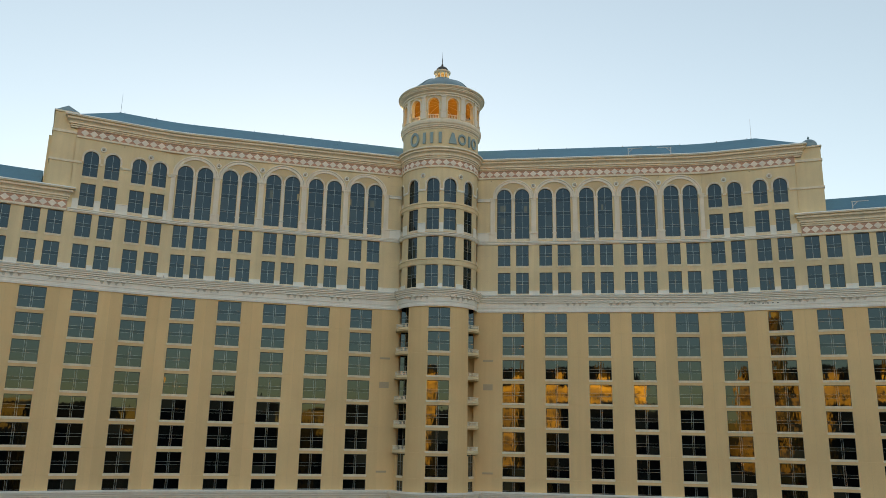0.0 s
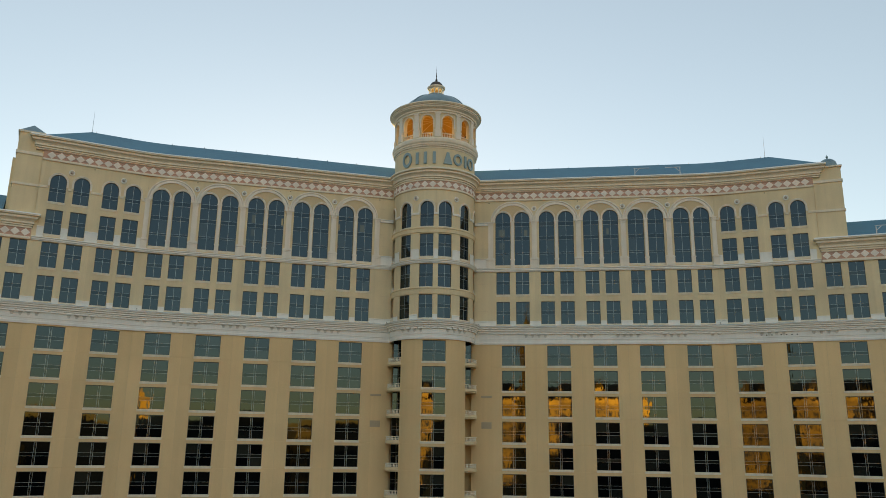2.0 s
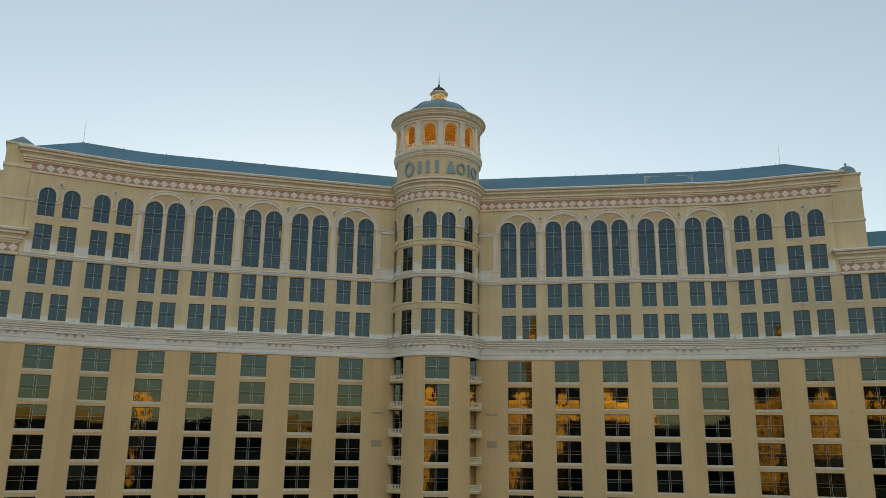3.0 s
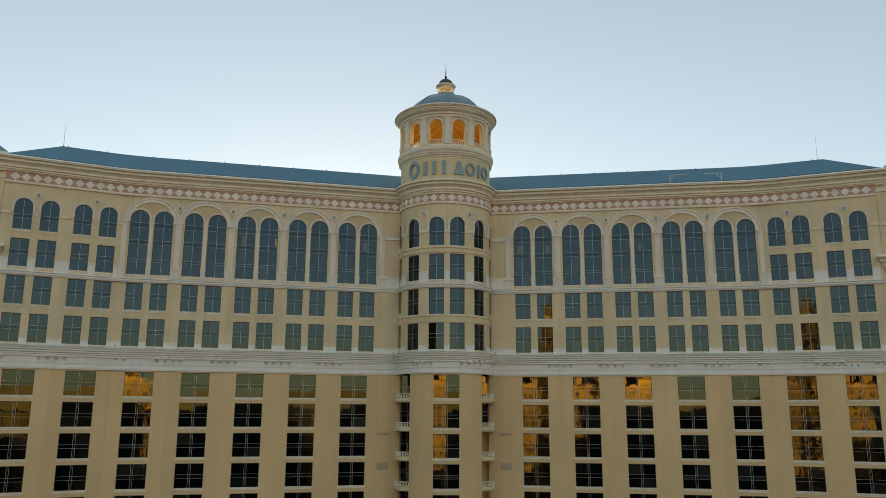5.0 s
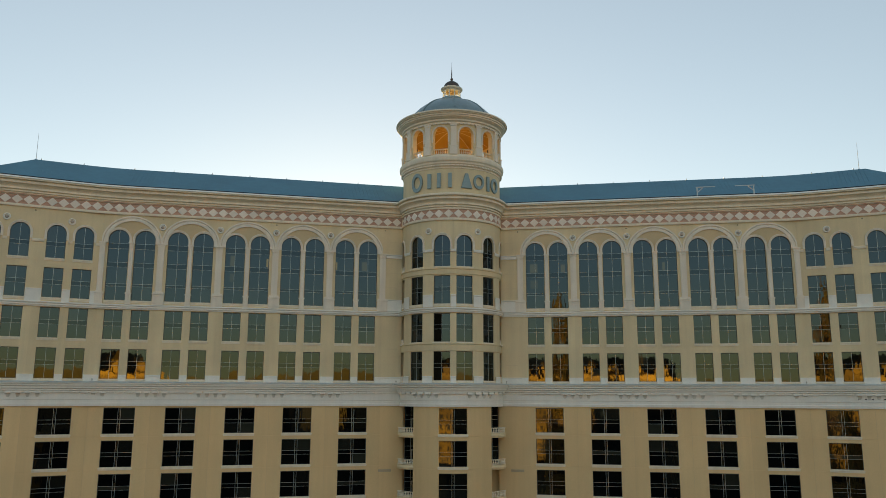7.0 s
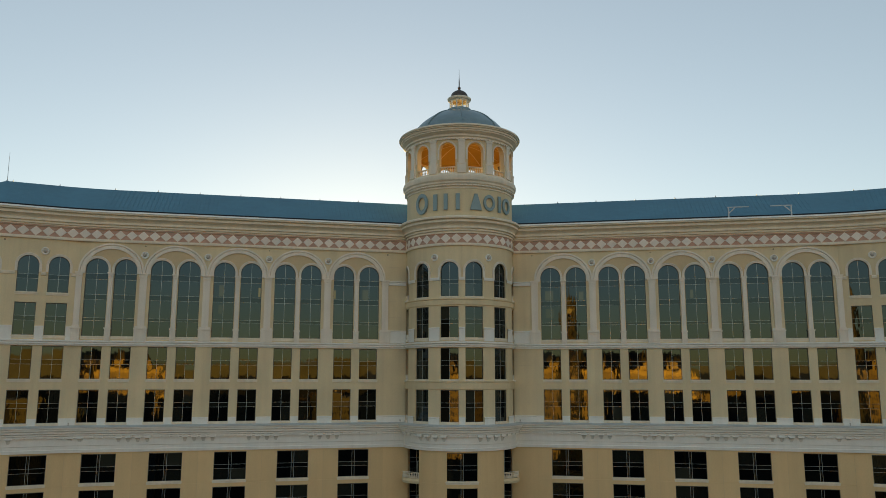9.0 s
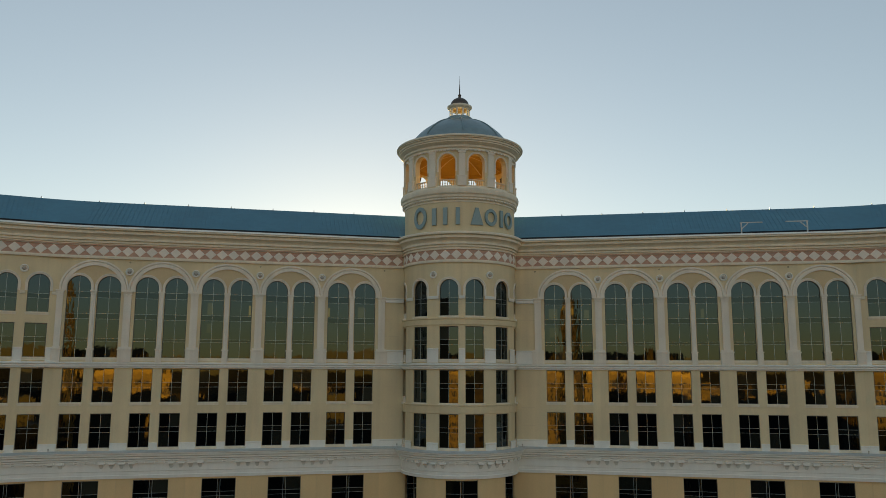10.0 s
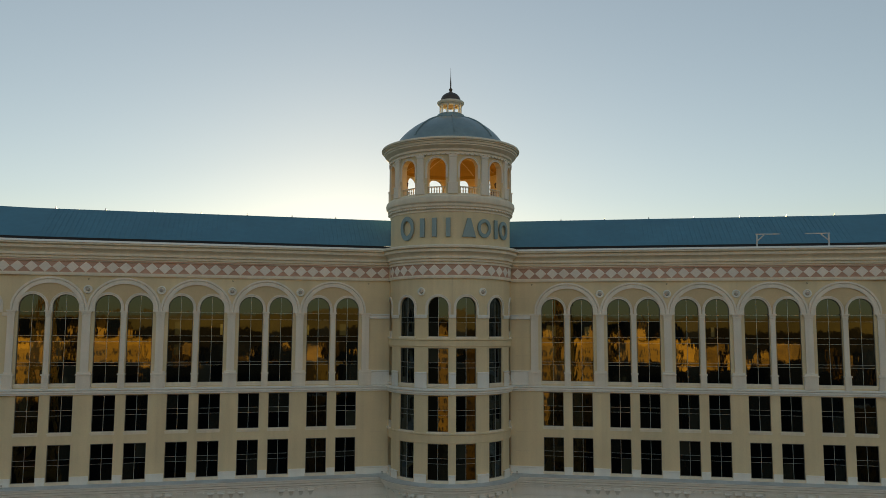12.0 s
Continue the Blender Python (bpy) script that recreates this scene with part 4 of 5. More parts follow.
def baluster_row(width, height, n, r=0.0):
    bm = bmesh.new()
    prof = [(0.05, 0.0), (0.05, 0.06), (0.028, 0.1), (0.05, 0.2), (0.045, 0.28), (0.022, 0.42), (0.035, 0.5), (0.05, 0.54), (0.05, 0.6)]
    k = height / 0.72
    box(bm, -width / 2, width / 2, -0.07, 0.07, 0.0, 0.06 * k)
    box(bm, -width / 2, width / 2, -0.09, 0.09, height - 0.07 * k, height)
    for i in range(n):
        x = -width / 2 + width * (i + 0.5) / n
        b2 = bmesh.new()
        lathe(b2, [(q * 1.15, z * k * 0.98 + 0.06 * k) for q, z in prof], n=6)
        vs = {v: bm.verts.new(v.co + Vector((x, 0, 0))) for v in b2.verts}
        for f in b2.faces:
            bm.faces.new([vs[v] for v in f.verts])
        b2.free()
    if r:
        bend(bm, r)
        for v in bm.verts:
            v.co.y += r
    return mesh_of(bm, "balustrade", CORNICE)


ARC_RAIL = baluster_row(1.42, 0.55, 7)
for i in range(12):
    put("hood_moulding", ARC_HOOD, hotel, at_angle(15 + 30 * i, RT))
    put("pilaster", ARC_PILASTER, hotel, at_angle(30 * i, RT))
    put("balustrade", ARC_RAIL, hotel, at_angle(15 + 30 * i, RT - 0.2, 113.02))
for ang in (-120, -60, 60, 120):
    g = tagged(new("wall_lantern"), "dark metal wall lantern on an arcade pier", "lantern", "arcade lanterns")
    g.matrix_basis = at_angle(ang, RT - 0.46, 114.2)
    bm = bmesh.new()
    box(bm, -0.06, 0.06, 0.0, 0.03, -0.18, 0.18)
    box(bm, -0.02, 0.02, 0.03, 0.26, 0.10, 0.14)
    part("bracket", bm, BRONZE, g)
    bm = bmesh.new()
    lathe(bm, [(0.0, -0.30), (0.05, -0.28), (0.09, -0.2), (0.13, 0.0), (0.15, 0.02), (0.05, 0.1), (0.03, 0.14), (0.0, 0.18)], n=8)
    part("body", bm, BRONZE, g, "", Matrix.Translation((0, 0.28, 0.0)), True)
turned("arcade_floor", [(0.0, 112.95), (RT + 0.04, 112.95), (RT + 0.04, 112.88), (0.0, 112.88)], WARM, n=48)
turned("arcade_ceiling", [(4.4, 115.95), (4.0, 116.3), (3.0, 116.75), (1.5, 117.0), (0.0, 117.05)], WARM, "warm lit plaster ceiling under the dome", n=48)
turned("arcade_lining", [(RT - 0.46, 115.75), (RT - 0.46, 116.1)], WARM, n=48)
bm = bmesh.new()
for i in range(12):
    a = radians(30 * i)
    for j in range(6):
        r0, r1 = 4.3 * j / 6 + 0.1, 4.3 * (j + 1) / 6 + 0.1
        zz = [115.98 + 1.05 * (1 - (r / 4.45) ** 2) for r in (r0, r1)]
        c, s = math.cos(a), math.sin(a)
        quad(bm, (r0 * c - 0.06 * s, r0 * s + 0.06 * c, zz[0] - 0.09), (r0 * c + 0.06 * s, r0 * s - 0.06 * c, zz[0] - 0.09), (r1 * c + 0.06 * s, r1 * s - 0.06 * c, zz[1] - 0.09), (r1 * c - 0.06 * s, r1 * s + 0.06 * c, zz[1] - 0.09))
part("ceiling_ribs", bm, OCHRE, hotel)["kind"] = "stuff"
turned("cornice", [(RT - 0.45, 116.02), (RT + 0.06, 116.04), (RT + 0.08, 116.16), (RT + 0.20, 116.24), (RT + 0.22, 116.40), (RT + 0.36, 116.50), (RT + 0.50, 116.62), (RT + 0.50, 116.70), (RT + 0.57, 116.74), (RT + 0.60, 116.90), (RT + 0.70, 116.92), (RT + 0.70, 116.97), (RT + 0.79, 117.02), (RT + 0.80, 117.10), (RT + 0.76, 117.18), (RT + 0.30, 117.22), (4.3, 117.30), (4.0, 117.30)], CORNICE, "wide cream cornice under the dome")
dome_prof = [(4.34, 117.28), (4.34, 117.52), (4.26, 117.58), (4.2, 117.74), (4.14, 117.84)] + [(r, 114.9 + math.sqrt(5.14 ** 2 - r * r)) for r in [4.08 - 0.245 * i for i in range(13)]]
dome = turned("dome", dome_prof, DOME, "grey-blue metal dome with raised ribs")
bm = bmesh.new()
pts = dome_prof[4:]
for (ra, za), (rb, zb) in zip(pts, pts[1:]):
    quad(bm, (-0.07, -ra - 0.04, za + 0.07), (0.07, -ra - 0.04, za + 0.07), (0.07, -rb - 0.03, zb + 0.08), (-0.07, -rb - 0.03, zb + 0.08))
    for x in (-0.07, 0.07):
        quad(bm, (x, -ra - 0.04, za + 0.07), (x, -ra, za - 0.02), (x, -rb, zb - 0.02), (x, -rb - 0.03, zb + 0.08))
DOME_RIB = mesh_of(bm, "dome_rib", DOME)
for i in range(8):
    put("dome_rib", DOME_RIB, dome, Matrix.Rotation(radians(45 * i + 2), 4, "Z"))
for ang in (88, 272):
    bm = bmesh.new()
    lathe(bm, [(0.0, 0.0), (0.07, 0.0), (0.06, 0.12), (0.10, 0.2), (0.07, 0.3), (0.0, 0.34)], n=10)
    part("knob", bm, CORNICE, hotel, "", at_angle(ang, 4.6, 117.26), True)
turned("lantern_base", [(1.2, 119.8), (1.2, 119.98), (1.12, 120.04), (1.12, 120.2), (1.0, 120.28), (0.0, 120.28)], DOME, n=40)
bm = bmesh.new()
lathe(bm, [(0.085, 0.0), (0.085, 0.06), (0.065, 0.1), (0.06, 0.6), (0.085, 0.66), (0.085, 0.72)], n=10)
COL = mesh_of(bm, "lantern_column", TRIM, True)
for i in range(10):
    put("lantern_column", COL, hotel, at_angle(36 * i + 18, 0.84, 120.28))
turned("lantern_cornice", [(0.6, 120.98), (0.92, 120.98), (0.95, 121.06), (1.06, 121.12), (1.1, 121.2), (1.1, 121.3), (1.0, 121.36), (0.85, 121.4), (0.0, 121.4)], CORNICE, n=40)
turned("lantern_dome", [(0.84, 121.4)] + [(0.82 * math.cos(radians(a)), 121.42 + 0.72 * math.sin(radians(a))) for a in range(0, 80, 8)] + [(0.16, 122.14), (0.16, 122.2), (0.08, 122.24)], BRONZE, "dark bronze lantern dome", n=40)
turned("spire", [(0.0, 122.12), (0.12, 122.14), (0.10, 122.26), (0.14, 122.34), (0.15, 122.42), (0.08, 122.5), (0.05, 122.56), (0.055, 122.9), (0.02, 123.5), (0.008, 124.2), (0.0, 124.25)], BRONZE, "slender dark spire", n=12)

# the sign: plain raised shapes, one for each mark
sign = tagged(new("tower_sign"), "grey-blue raised metal sign shapes on the tower drum", "sign")


def sign_mark(ang, kind, w, hgt, z):
    """A plain raised shape: a disc, a wedge or a bar."""
    if kind == "disc":
        out = [(w / 2 * math.cos(2 * math.pi * i / 28), hgt / 2 + hgt / 2 * math.sin(2 * math.pi * i / 28)) for i in range(28)]
    elif kind == "wedge":
        out = [(-w / 2, 0), (w / 2, 0), (w * 0.12, hgt), (-w * 0.12, hgt)]
    else:
        out = [(-w / 2, 0), (w / 2, 0), (w / 2, hgt), (-w / 2, hgt)]
    bm = bmesh.new()
    rows = [(0.96, -0.18), (1.0, -0.15), (1.0, -0.05)]
    if kind == "disc":
        rows = [(0.60, -0.05), (0.60, -0.15), (0.64, -0.18)] + rows
    loops = [[bm.verts.new((x * f, y, hgt / 2 + (q - hgt / 2) * f)) for x, q in out] for f, y in rows]
    n = len(out)
    if kind != "disc":
        bm.faces.new(loops[0])
    for p, q in zip(loops, loops[1:]):
        for i in range(n):
            bm.faces.new((p[i], p[(i + 1) % n], q[(i + 1) % n], q[i]))
    bmesh.ops.triangulate(bm, faces=[f for f in bm.faces if len(f.verts) > 4])
    bend(bm, RT)
    for v in bm.verts:
        v.co.y += RT
    part("sign_mark", bm, SIGN, sign, "", at_angle(ang, RT, z))
    bm = bmesh.new()
    for x in ((-w * 0.41, w * 0.41) if kind == "disc" else (-w * 0.12, w * 0.12)):
        box(bm, x - 0.02, x + 0.02, -0.1, 0.03, hgt * 0.45, hgt * 0.55)
    part("sign_bracket", bm, STEEL, sign, "", at_angle(ang, RT, z))


for spec in ((-44.5, "disc", 1.35, 1.85, 109.55), (-27.5, "bar", 0.36, 1.42, 109.74), (-16.2, "bar", 0.34, 1.42, 109.74), (-4.0, "bar", 0.34, 1.42, 109.74),
             (14.6, "wedge", 1.05, 1.42, 109.74), (29.7, "disc", 1.15, 1.42, 109.74), (43.0, "bar", 0.30, 1.42, 109.74), (55.0, "disc", 1.15, 1.42, 109.74)):
    sign_mark(*spec)

# lower storeys of the tower: a rounded middle with a wide window, balconies at its flanks
RL = 4.72
arc_l = radians(1) * RL
bm = bmesh.new()
pierced(bm, -48 * arc_l, 48 * arc_l, 0.0, 91.0, [(-1.28, 1.28, [(z + 0.02, z + 2.27, False) for z in reversed(LOW_SILL + DEEP_SILL)])], 0.3, step=0.45, joints=JOINTS)
bend(bm, RL)
for s in (-1, 1):
    a = radians(48 * s)
    c0, c1 = (RL * math.sin(a), -RL * math.cos(a)), ((RL - 1.5) * math.sin(a), -(RL - 1.5) * math.cos(a))
    quad(bm, (*c0, 0), (*c1, 0), (*c1, 91), (*c0, 91))
part("tower_wall", bm, TAN, hotel, "rounded tan stucco tower wall")
bm = bmesh.new()
for z in DEEP_SILL:
    box(bm, -1.26, 1.26, -RL + 0.26, -RL + 0.3, z, z + 2.27)
part("lower_panes", bm, GLASS, hotel)["kind"] = "stuff"
for s in (-1, 1):
    bm = bmesh.new()
    box(bm, min(s * 2.0, s * 4.9), max(s * 2.0, s * 4.9), 0.3, 0.6, 0.0, 91.0)
    part("recess_wall", bm, TAN, hotel)
for z in LOW_SILL:
    place_window(TOWER_WIDE, at_angle(0, RL - 0.02, z))
RB = 1.48
RAIL = baluster_row(radians(84) * RB, 0.46, 13, RB)
for s in (-1, 1):
    for i, z in enumerate(LOW_SILL):
        z0 = z - 0.1
        if i < 6:
            bm = bmesh.new()
            lathe(bm, [(0.0, z0 - 0.22), (RB + 0.04, z0 - 0.22), (RB + 0.06, z0 - 0.12), (RB + 0.12, z0 - 0.08), (RB + 0.12, z0 + 0.02), (RB + 0.06, z0 + 0.05), (RB + 0.06, z0 + 0.18), (0.0, z0 + 0.18)], min(0, s * 90), max(0, s * 90), 12)
            box(bm, min(0.0, s * (RB + 0.1)), max(0.0, s * (RB + 0.1)), 0.001, 1.9, z0 - 0.22, z0 + 0.18)
            slab = mesh_of(bm, "slab", STUCCO)
            b = put("balcony", slab, hotel, Matrix.Translation((s * 3.36, -1.6, 0)), "rounded balcony with a pale balustrade")
            put("balustrade", RAIL, b, Matrix.Translation((0, 0, z0 + 0.18)) @ Matrix.Rotation(radians(s * 45), 4, "Z") @ Matrix.Translation((0, -RB, 0)))
        else:
            bm = bmesh.new()
            pierced(bm, min(s * 48, s * 90) * arc_l, max(s * 48, s * 90) * arc_l, z - 0.5, z + 2.275, [(s * 60 * arc_l - 0.75, s * 60 * arc_l + 0.75, [(z, z + 2.27, False)])], 0.3, step=0.4)
            bend(bm, RL)
            part("tower_wall", bm, TAN, hotel)
            place_window(SLIM, at_angle(s * 60, RL - 0.03, z))
        if s < 0 or i not in (2, 3, 4, 5):
            w = place_window(SLIM, Matrix.Translation((s * 3.74, -1.2, z + 0.02)) @ Matrix.Rotation(radians(-4 * s), 4, "Z"))
            if i < 6:
                bm = bmesh.new()
                for x in (-0.50, -0.08):
                    box(bm, s * x - 0.02, s * x + 0.02, 0.05, 0.09, 0.0, 1.28)
                box(bm, min(s * -0.50, s * -0.08) - 0.02, max(s * -0.50, s * -0.08) + 0.02, 0.05, 0.09, 1.24, 1.28)
                part("door_rail", bm, MUNTIN, w, "low metal rail before the balcony door")
bm = bmesh.new()
lathe(bm, [(RL - 0.02, 0.0), (RL - 0.02, 68.0)], 48, 92, 12)
lathe(bm, [(RL - 0.02, 0.0), (RL - 0.02, 68.0)], -92, -48, 12)
part("tower_wall", bm, TAN, hotel)

# rear of the tower, and the wall that joins the backs of the two wings
bm = bmesh.new()
box(bm, -7.4, 7.4, 17.0, 17.4, 0.0, 109.6)
part("rear_wall", bm, TAN, hotel)
turned("tower_rear", [(RT - 0.02, 0.0), (RT - 0.02, 109.2)], TAN, "", 96, 264, 40)

# warm lamps in the arcade and the lantern
lamp = new("arcade_lamp", bpy.data.lights.new("arcade_lamp", "POINT"))
lamp.data.energy, lamp.data.color, lamp.data.shadow_soft_size = 52.0, (1.0, 0.61, 0.13), 0.35
lamp.location = (0, 0, 113.6)
lamp = new("lantern_lamp", bpy.data.lights.new("lantern_lamp", "POINT"))
lamp.data.energy, lamp.data.color, lamp.data.shadow_soft_size = 5.5, (1.0, 0.60, 0.2), 0.1
lamp.location = (0, 0, 120.75)

# ---- things on the roof ----
def gantry(side, s, flip, base=109.12):
    g = tagged(new("roof_davit"), "galvanised steel davit arm standing at the roof edge", "davit", "roof davits")
    x, y, a = on_wing(side, s)
    g.matrix_basis = Matrix.Translation((x, y, base)) @ Matrix.Rotation(a, 4, "Z") @ Matrix.Translation((0, -0.25, 0))
    bm = bmesh.new()
    box(bm, -0.05, 0.05, -0.05, 0.05, 0.0, 1.06)
    box(bm, -0.12, 0.12, -0.12, 0.12, 0.0, 0.05)
    part("post", bm, STEEL, g)
    bm = bmesh.new()
    box(bm, min(-0.1 * flip, 1.65 * flip), max(-0.1 * flip, 1.65 * flip), -0.04, 0.04, 1.0, 1.08)
    part("arm", bm, STEEL, g)
    bm = bmesh.new()
    v = [Vector((0.0, -0.03, 0.56)), Vector((0.5 * flip, -0.03, 1.01))]
    d = Vector((0.06 * flip, 0, -0.05))
    quad(bm, v[0], v[1], v[1] + d, v[0] + d)
    quad(bm, v[0] + Vector((0, 0.06, 0)), v[1] + Vector((0, 0.06, 0)), v[1] + d + Vector((0, 0.06, 0)), v[0] + d + Vector((0, 0.06, 0)))
    quad(bm, v[0], v[1], v[1] + Vector((0, 0.06, 0)), v[0] + Vector((0, 0.06, 0)))
    part("brace", bm, STEEL, g)
    return g


gantry(1, 11.68, 1)
gantry(1, 16.75, -1)
gantry(1, S_END + 5.5, 1, 100.70)


def antenna(side, s, height):
    g = tagged(new("lightning_rod"), "thin grey lightning rod on the roof ridge", "lightning rod", "roof rods")
    x, y, a = on_wing(side, s)
    g.matrix_basis = Matrix.Translation((x, y, 112.1)) @ Matrix.Rotation(a, 4, "Z") @ Matrix.Translation((0, 4.4, 0))
    bm = bmesh.new()
    lathe(bm, [(0.0, 0.0), (0.12, 0.0), (0.12, 0.06), (0.025, 0.12), (0.018, height * 0.6), (0.009, height), (0.0, height)], n=8)
    part("rod", bm, STEEL, g)


antenna(-1, 4 * BAY + 6.05, 2.6)
antenna(1, 4 * BAY + 6.1, 2.7)

# ---- ground and city round the hotel ----
bm = bmesh.new()
quad(bm, (-20000, -20000, 0), (20000, -20000, 0), (20000, 20000, 0), (-20000, 20000, 0))
ground = tagged(new("ground", mesh_of(bm, "ground", ASPHALT)), "dark city ground", "ground", kind="structure")


def city_block(x, y, w, d, hgt, turn, mat, label, crown=0):
    t = tagged(new("city_tower"), label, "building", "city towers")
    t.matrix_basis = Matrix.Translation((x, y, 0)) @ Matrix.Rotation(radians(turn), 4, "Z")
    bm = bmesh.new()
    box(bm, -w / 2, w / 2, -d / 2, d / 2, 0, hgt)
    part("wall", bm, mat, t)
    bm = bmesh.new()
    box(bm, -w / 2 - 0.8, w / 2 + 0.8, -d / 2 - 0.8, d / 2 + 0.8, hgt, hgt + 2.2)
    if crown:
        box(bm, -w / 4, w / 4, -d / 4, d / 4, hgt + 2.2, hgt + 2.2 + crown)
    part("roof", bm, mat, t)
    bm = bmesh.new()
    nf, nb = int(hgt / 3.4), max(2, int(w / 3.3))
    for j in range(max(1, nf - 16), nf):
        for i in range(nb):
            cx, cz = -w / 2 + (i + 0.5) * w / nb, j * 3.4 + 0.9
            for sgn in (-1, 1):
                yy = sgn * (d / 2 + 0.05)
                quad(bm, (cx - 0.55, yy, cz), (cx + 0.55, yy, cz), (cx + 0.55, yy, cz + 2.3), (cx - 0.55, yy, cz + 2.3))
    ob = part("windows", bm, CITY_GLASS, t)
    ob["kind"] = "stuff"
    return t


GOLD_LABEL, DARK_LABEL = "city building with sunlight painted gold into its walls, rows of windows", "city building with shade painted into its near-black walls, rows of windows"
# near-black blocks added in front stand for the shaded foot of the gold buildings
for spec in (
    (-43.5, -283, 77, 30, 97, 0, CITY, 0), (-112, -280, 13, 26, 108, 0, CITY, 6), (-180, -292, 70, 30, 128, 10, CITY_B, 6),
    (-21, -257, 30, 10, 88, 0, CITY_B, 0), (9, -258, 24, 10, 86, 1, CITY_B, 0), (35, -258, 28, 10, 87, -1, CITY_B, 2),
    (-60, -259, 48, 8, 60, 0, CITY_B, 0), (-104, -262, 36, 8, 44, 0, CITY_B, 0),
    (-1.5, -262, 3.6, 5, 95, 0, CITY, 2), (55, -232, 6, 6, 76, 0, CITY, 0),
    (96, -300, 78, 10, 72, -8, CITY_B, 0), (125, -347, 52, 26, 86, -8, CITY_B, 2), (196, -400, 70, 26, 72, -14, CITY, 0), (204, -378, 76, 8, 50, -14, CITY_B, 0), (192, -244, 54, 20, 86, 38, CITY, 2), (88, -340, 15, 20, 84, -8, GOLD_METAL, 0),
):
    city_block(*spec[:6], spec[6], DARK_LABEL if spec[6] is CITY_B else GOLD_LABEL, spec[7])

# low city out to the foot of the hills; evening sun and shade painted as gold and dark walls
crng = random.Random(21)
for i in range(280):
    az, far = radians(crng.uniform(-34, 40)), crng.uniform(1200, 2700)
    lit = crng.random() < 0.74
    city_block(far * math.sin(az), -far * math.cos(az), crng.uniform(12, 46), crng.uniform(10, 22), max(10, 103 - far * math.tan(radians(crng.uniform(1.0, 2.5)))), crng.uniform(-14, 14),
               CITY if lit else CITY_B, "low building of the far city, sunlight painted gold" if lit else "low building of the far city, shade painted dark")


# dark mansard and pointed dormers over the long building across the water
mansard = tagged(new("mansard_roof"), "dark slate mansard roof with pointed dormers", "roof")
bm = bmesh.new()
lo, hi = [(-82, -267.5), (-5, -267.5), (-5, -299), (-82, -299)], [(-79, -272), (-8, -272), (-8, -294), (-79, -294)]
vl, vh = [bm.verts.new((x, y, 99.2)) for x, y in lo], [bm.verts.new((x, y, 106.5)) for x, y in hi]
for i in range(4):
    bm.faces.new((vl[i], vl[(i + 1) % 4], vh[(i + 1) % 4], vh[i]))
bm.faces.new(vh)
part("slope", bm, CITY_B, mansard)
for i in range(8):
    bm = bmesh.new()
    x = -77 + 9.7 * i
    box(bm, x - 1.8, x + 1.8, -268.2, -262, 99.2, 102.5)
    top = bm.verts.new((x, -266, 106.0 if i % 3 else 109.0))
    base = [bm.verts.new((x + u, y, 102.5)) for u, y in ((-2, -268.4), (2, -268.4), (2, -263), (-2, -263))]
    for k in range(4):
        bm.faces.new((base[k], base[(k + 1) % 4], top))
    part("dormer", bm, CITY, mansard)

# open lattice tower that the windows mirror
lattice = tagged(new("lattice_tower"), "tall bronze lattice tower with a pointed top", "tower")
lattice.matrix_basis = Matrix.Translation((-35.6, -197.5, 0))


def bar(bm, a, b, w):
    d = (b - a).normalized()
    u = d.orthogonal().normalized() * w
    v = d.cross(u)
    ring = [[bm.verts.new(e + s * u + t * v) for s, t in ((-1, -1), (1, -1), (1, 1), (-1, 1))] for e in (a, b)]
    for k in range(4):
        bm.faces.new((ring[0][k], ring[0][(k + 1) % 4], ring[1][(k + 1) % 4], ring[1][k]))


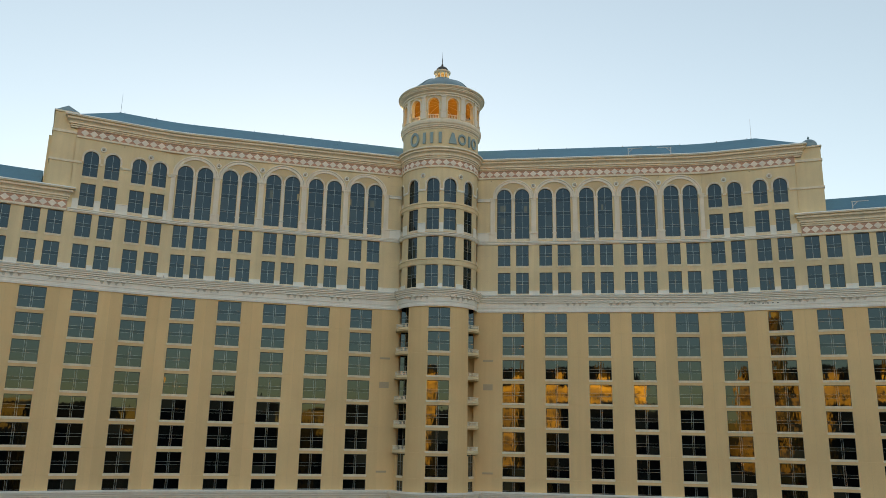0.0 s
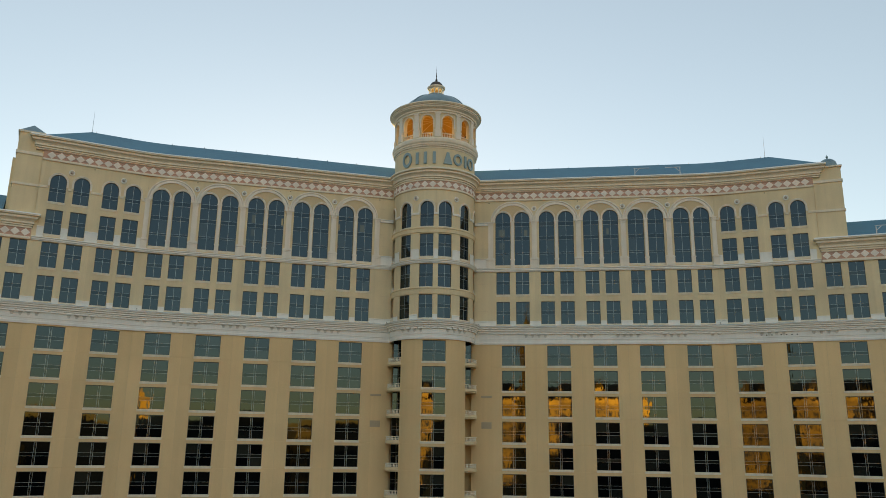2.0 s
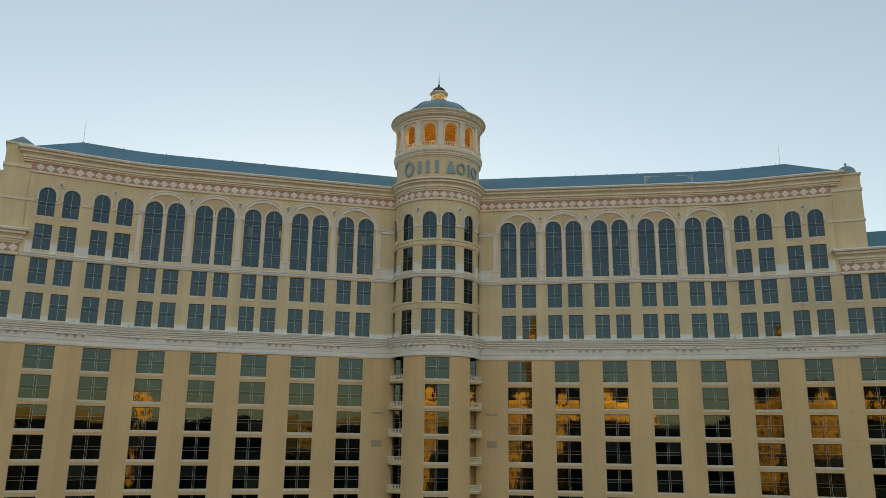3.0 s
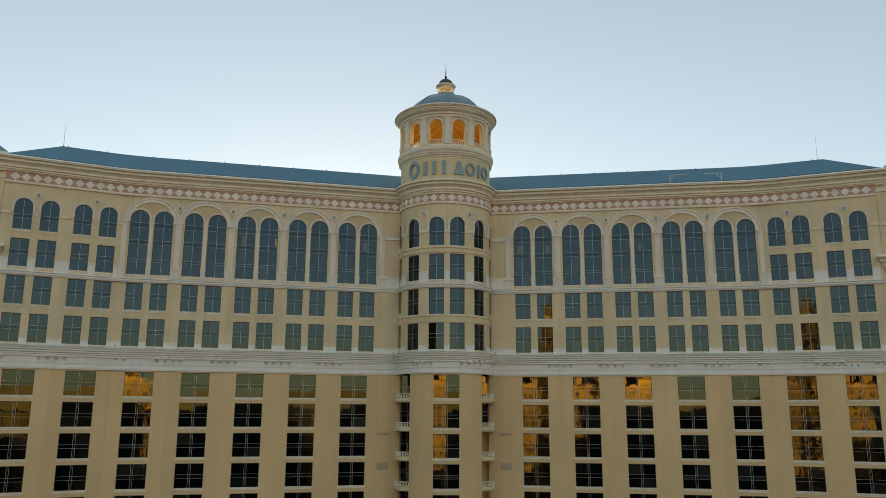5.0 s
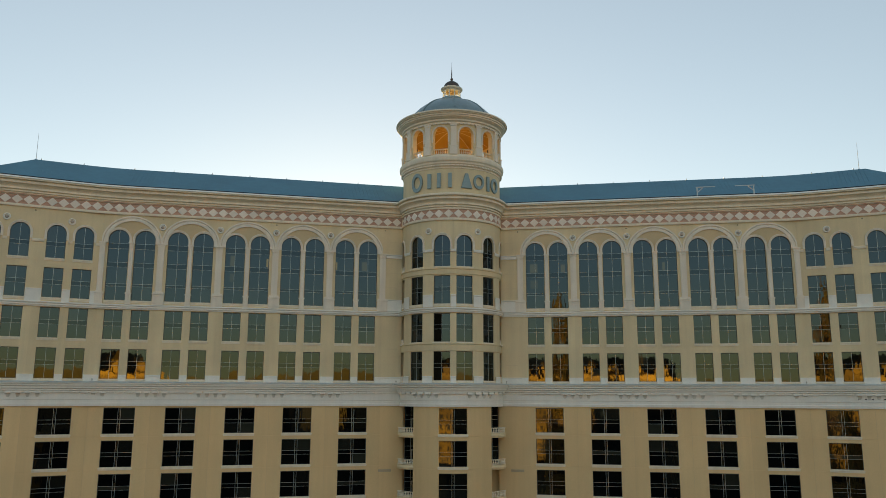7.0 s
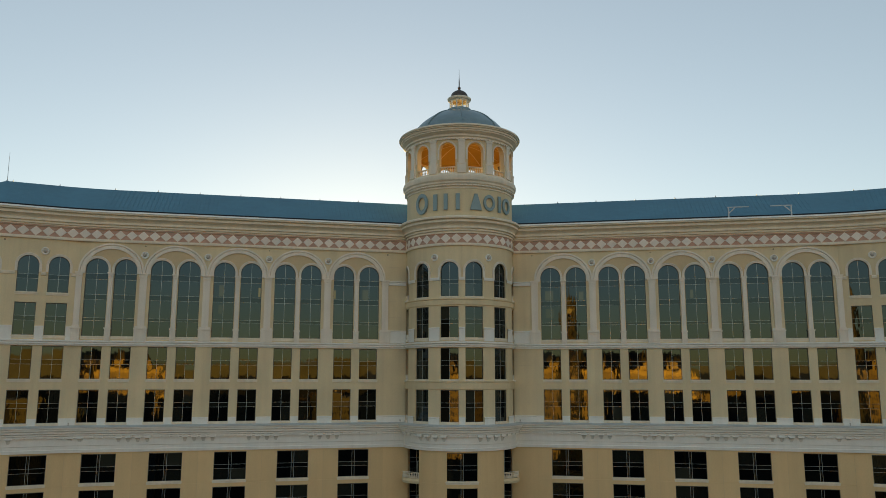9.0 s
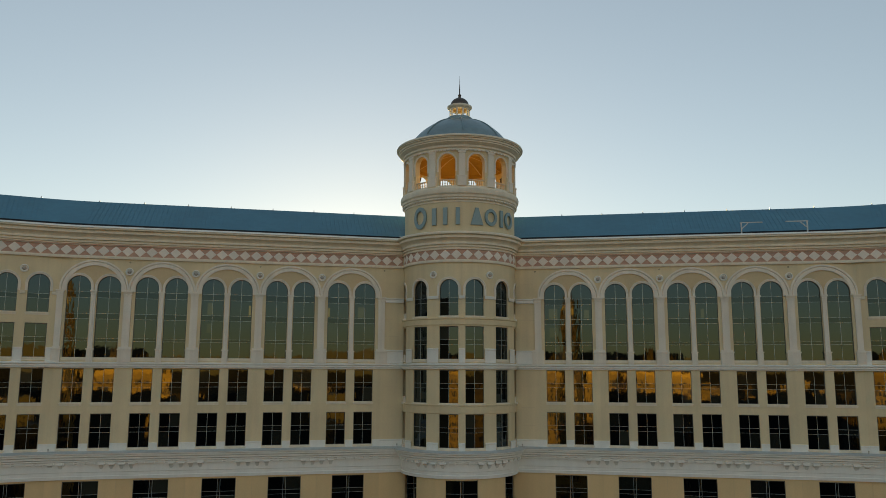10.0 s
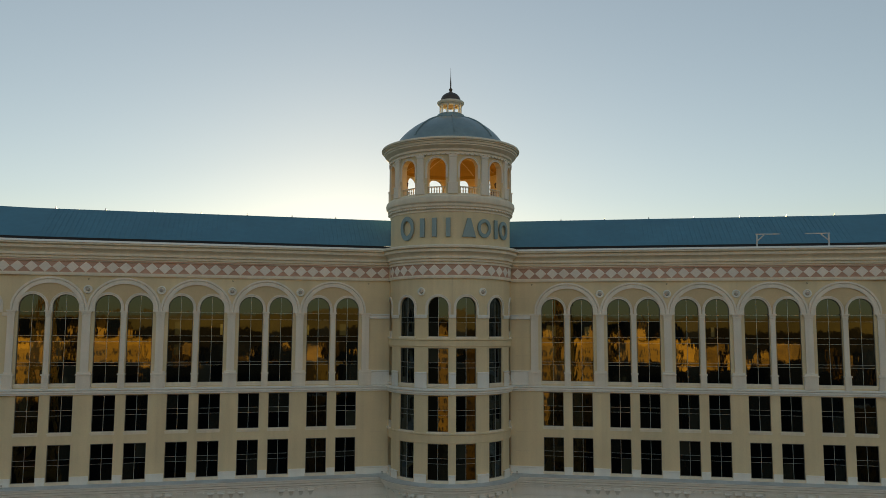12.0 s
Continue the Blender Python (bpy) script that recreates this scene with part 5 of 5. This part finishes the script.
LEVELS = [(0, 17.0), (16, 13.0), (30, 10.0), (33, 9.6), (48, 6.8), (60, 5.2), (64, 4.9), (78, 3.7), (92, 2.8), (106, 2.1), (116, 1.7), (122, 1.3)]
for sx, sy in ((-1, -1), (1, -1), (1, 1), (-1, 1)):
    bm = bmesh.new()
    for (z0, r0), (z1, r1) in zip(LEVELS, LEVELS[1:]):
        bar(bm, Vector((sx * r0, sy * r0, z0)), Vector((sx * r1, sy * r1, z1)), 0.75 if z0 < 60 else 0.45)
    part("leg", bm, GOLD_METAL, lattice)
for (z0, r0), (z1, r1) in zip(LEVELS, LEVELS[1:]):
    bm = bmesh.new()
    cs0 = [Vector((u * r0, v * r0, z0)) for u, v in ((-1, -1), (1, -1), (1, 1), (-1, 1))]
    cs1 = [Vector((u * r1, v * r1, z1)) for u, v in ((-1, -1), (1, -1), (1, 1), (-1, 1))]
    for k in range(4):
        bar(bm, cs0[k], cs1[(k + 1) % 4], 0.28)
        bar(bm, cs0[(k + 1) % 4], cs1[k], 0.28)
        bar(bm, cs1[k], cs1[(k + 1) % 4], 0.3)
    part("bracing", bm, GOLD_METAL, lattice)
for z, r in ((31, 11.0), (62, 6.0), (118, 1.9)):
    bm = bmesh.new()
    box(bm, -r, r, -r, r, z, z + 1.6)
    part("platform", bm, GOLD_METAL, lattice)
bm = bmesh.new()
lathe(bm, [(1.8, 119.6), (1.6, 123), (0.5, 125.5), (0.15, 127), (0.1, 132), (0.0, 132)], n=10)
part("mast", bm, GOLD_METAL, lattice)

# far hills, and an added ring before them with shade put into its dark colour
def ridge(name, near, height, mat, label):
    bm = bmesh.new()
    prev = None
    for i in range(241):
        deg = 1.5 * i - 180
        a = radians(180 - deg)
        z = height(deg, i)
        cur = [bm.verts.new((f * math.sin(a), f * math.cos(a), q)) for f, q in ((near, -5), (near + 75, z * 0.42), (near + 150, z))]
        if prev:
            for p, q in ((0, 1), (1, 2)):
                bm.faces.new((prev[p], cur[p], cur[q], prev[q]))
        prev = cur
    tagged(new(name, mesh_of(bm, name, mat)), label, "hills", kind="structure")


ridge("backdrop", 6000, lambda deg, i: 190 + 80 * math.exp(-((deg - 22) / 9) ** 2) + 18 * noise.noise(Vector((i * 0.11, 3.1, 0))) + 7 * noise.noise(Vector((i * 0.3, 9.1, 0))), HILL, "far brown desert hills")
ridge("backdrop_foothills", 3400, lambda deg, i: 101 + 5 * noise.noise(Vector((i * 0.23, 5.7, 0))) + 2 * noise.noise(Vector((i * 0.9, 1.1, 0))), DARK_BELT, "added low ring, shade put into its dark colour")
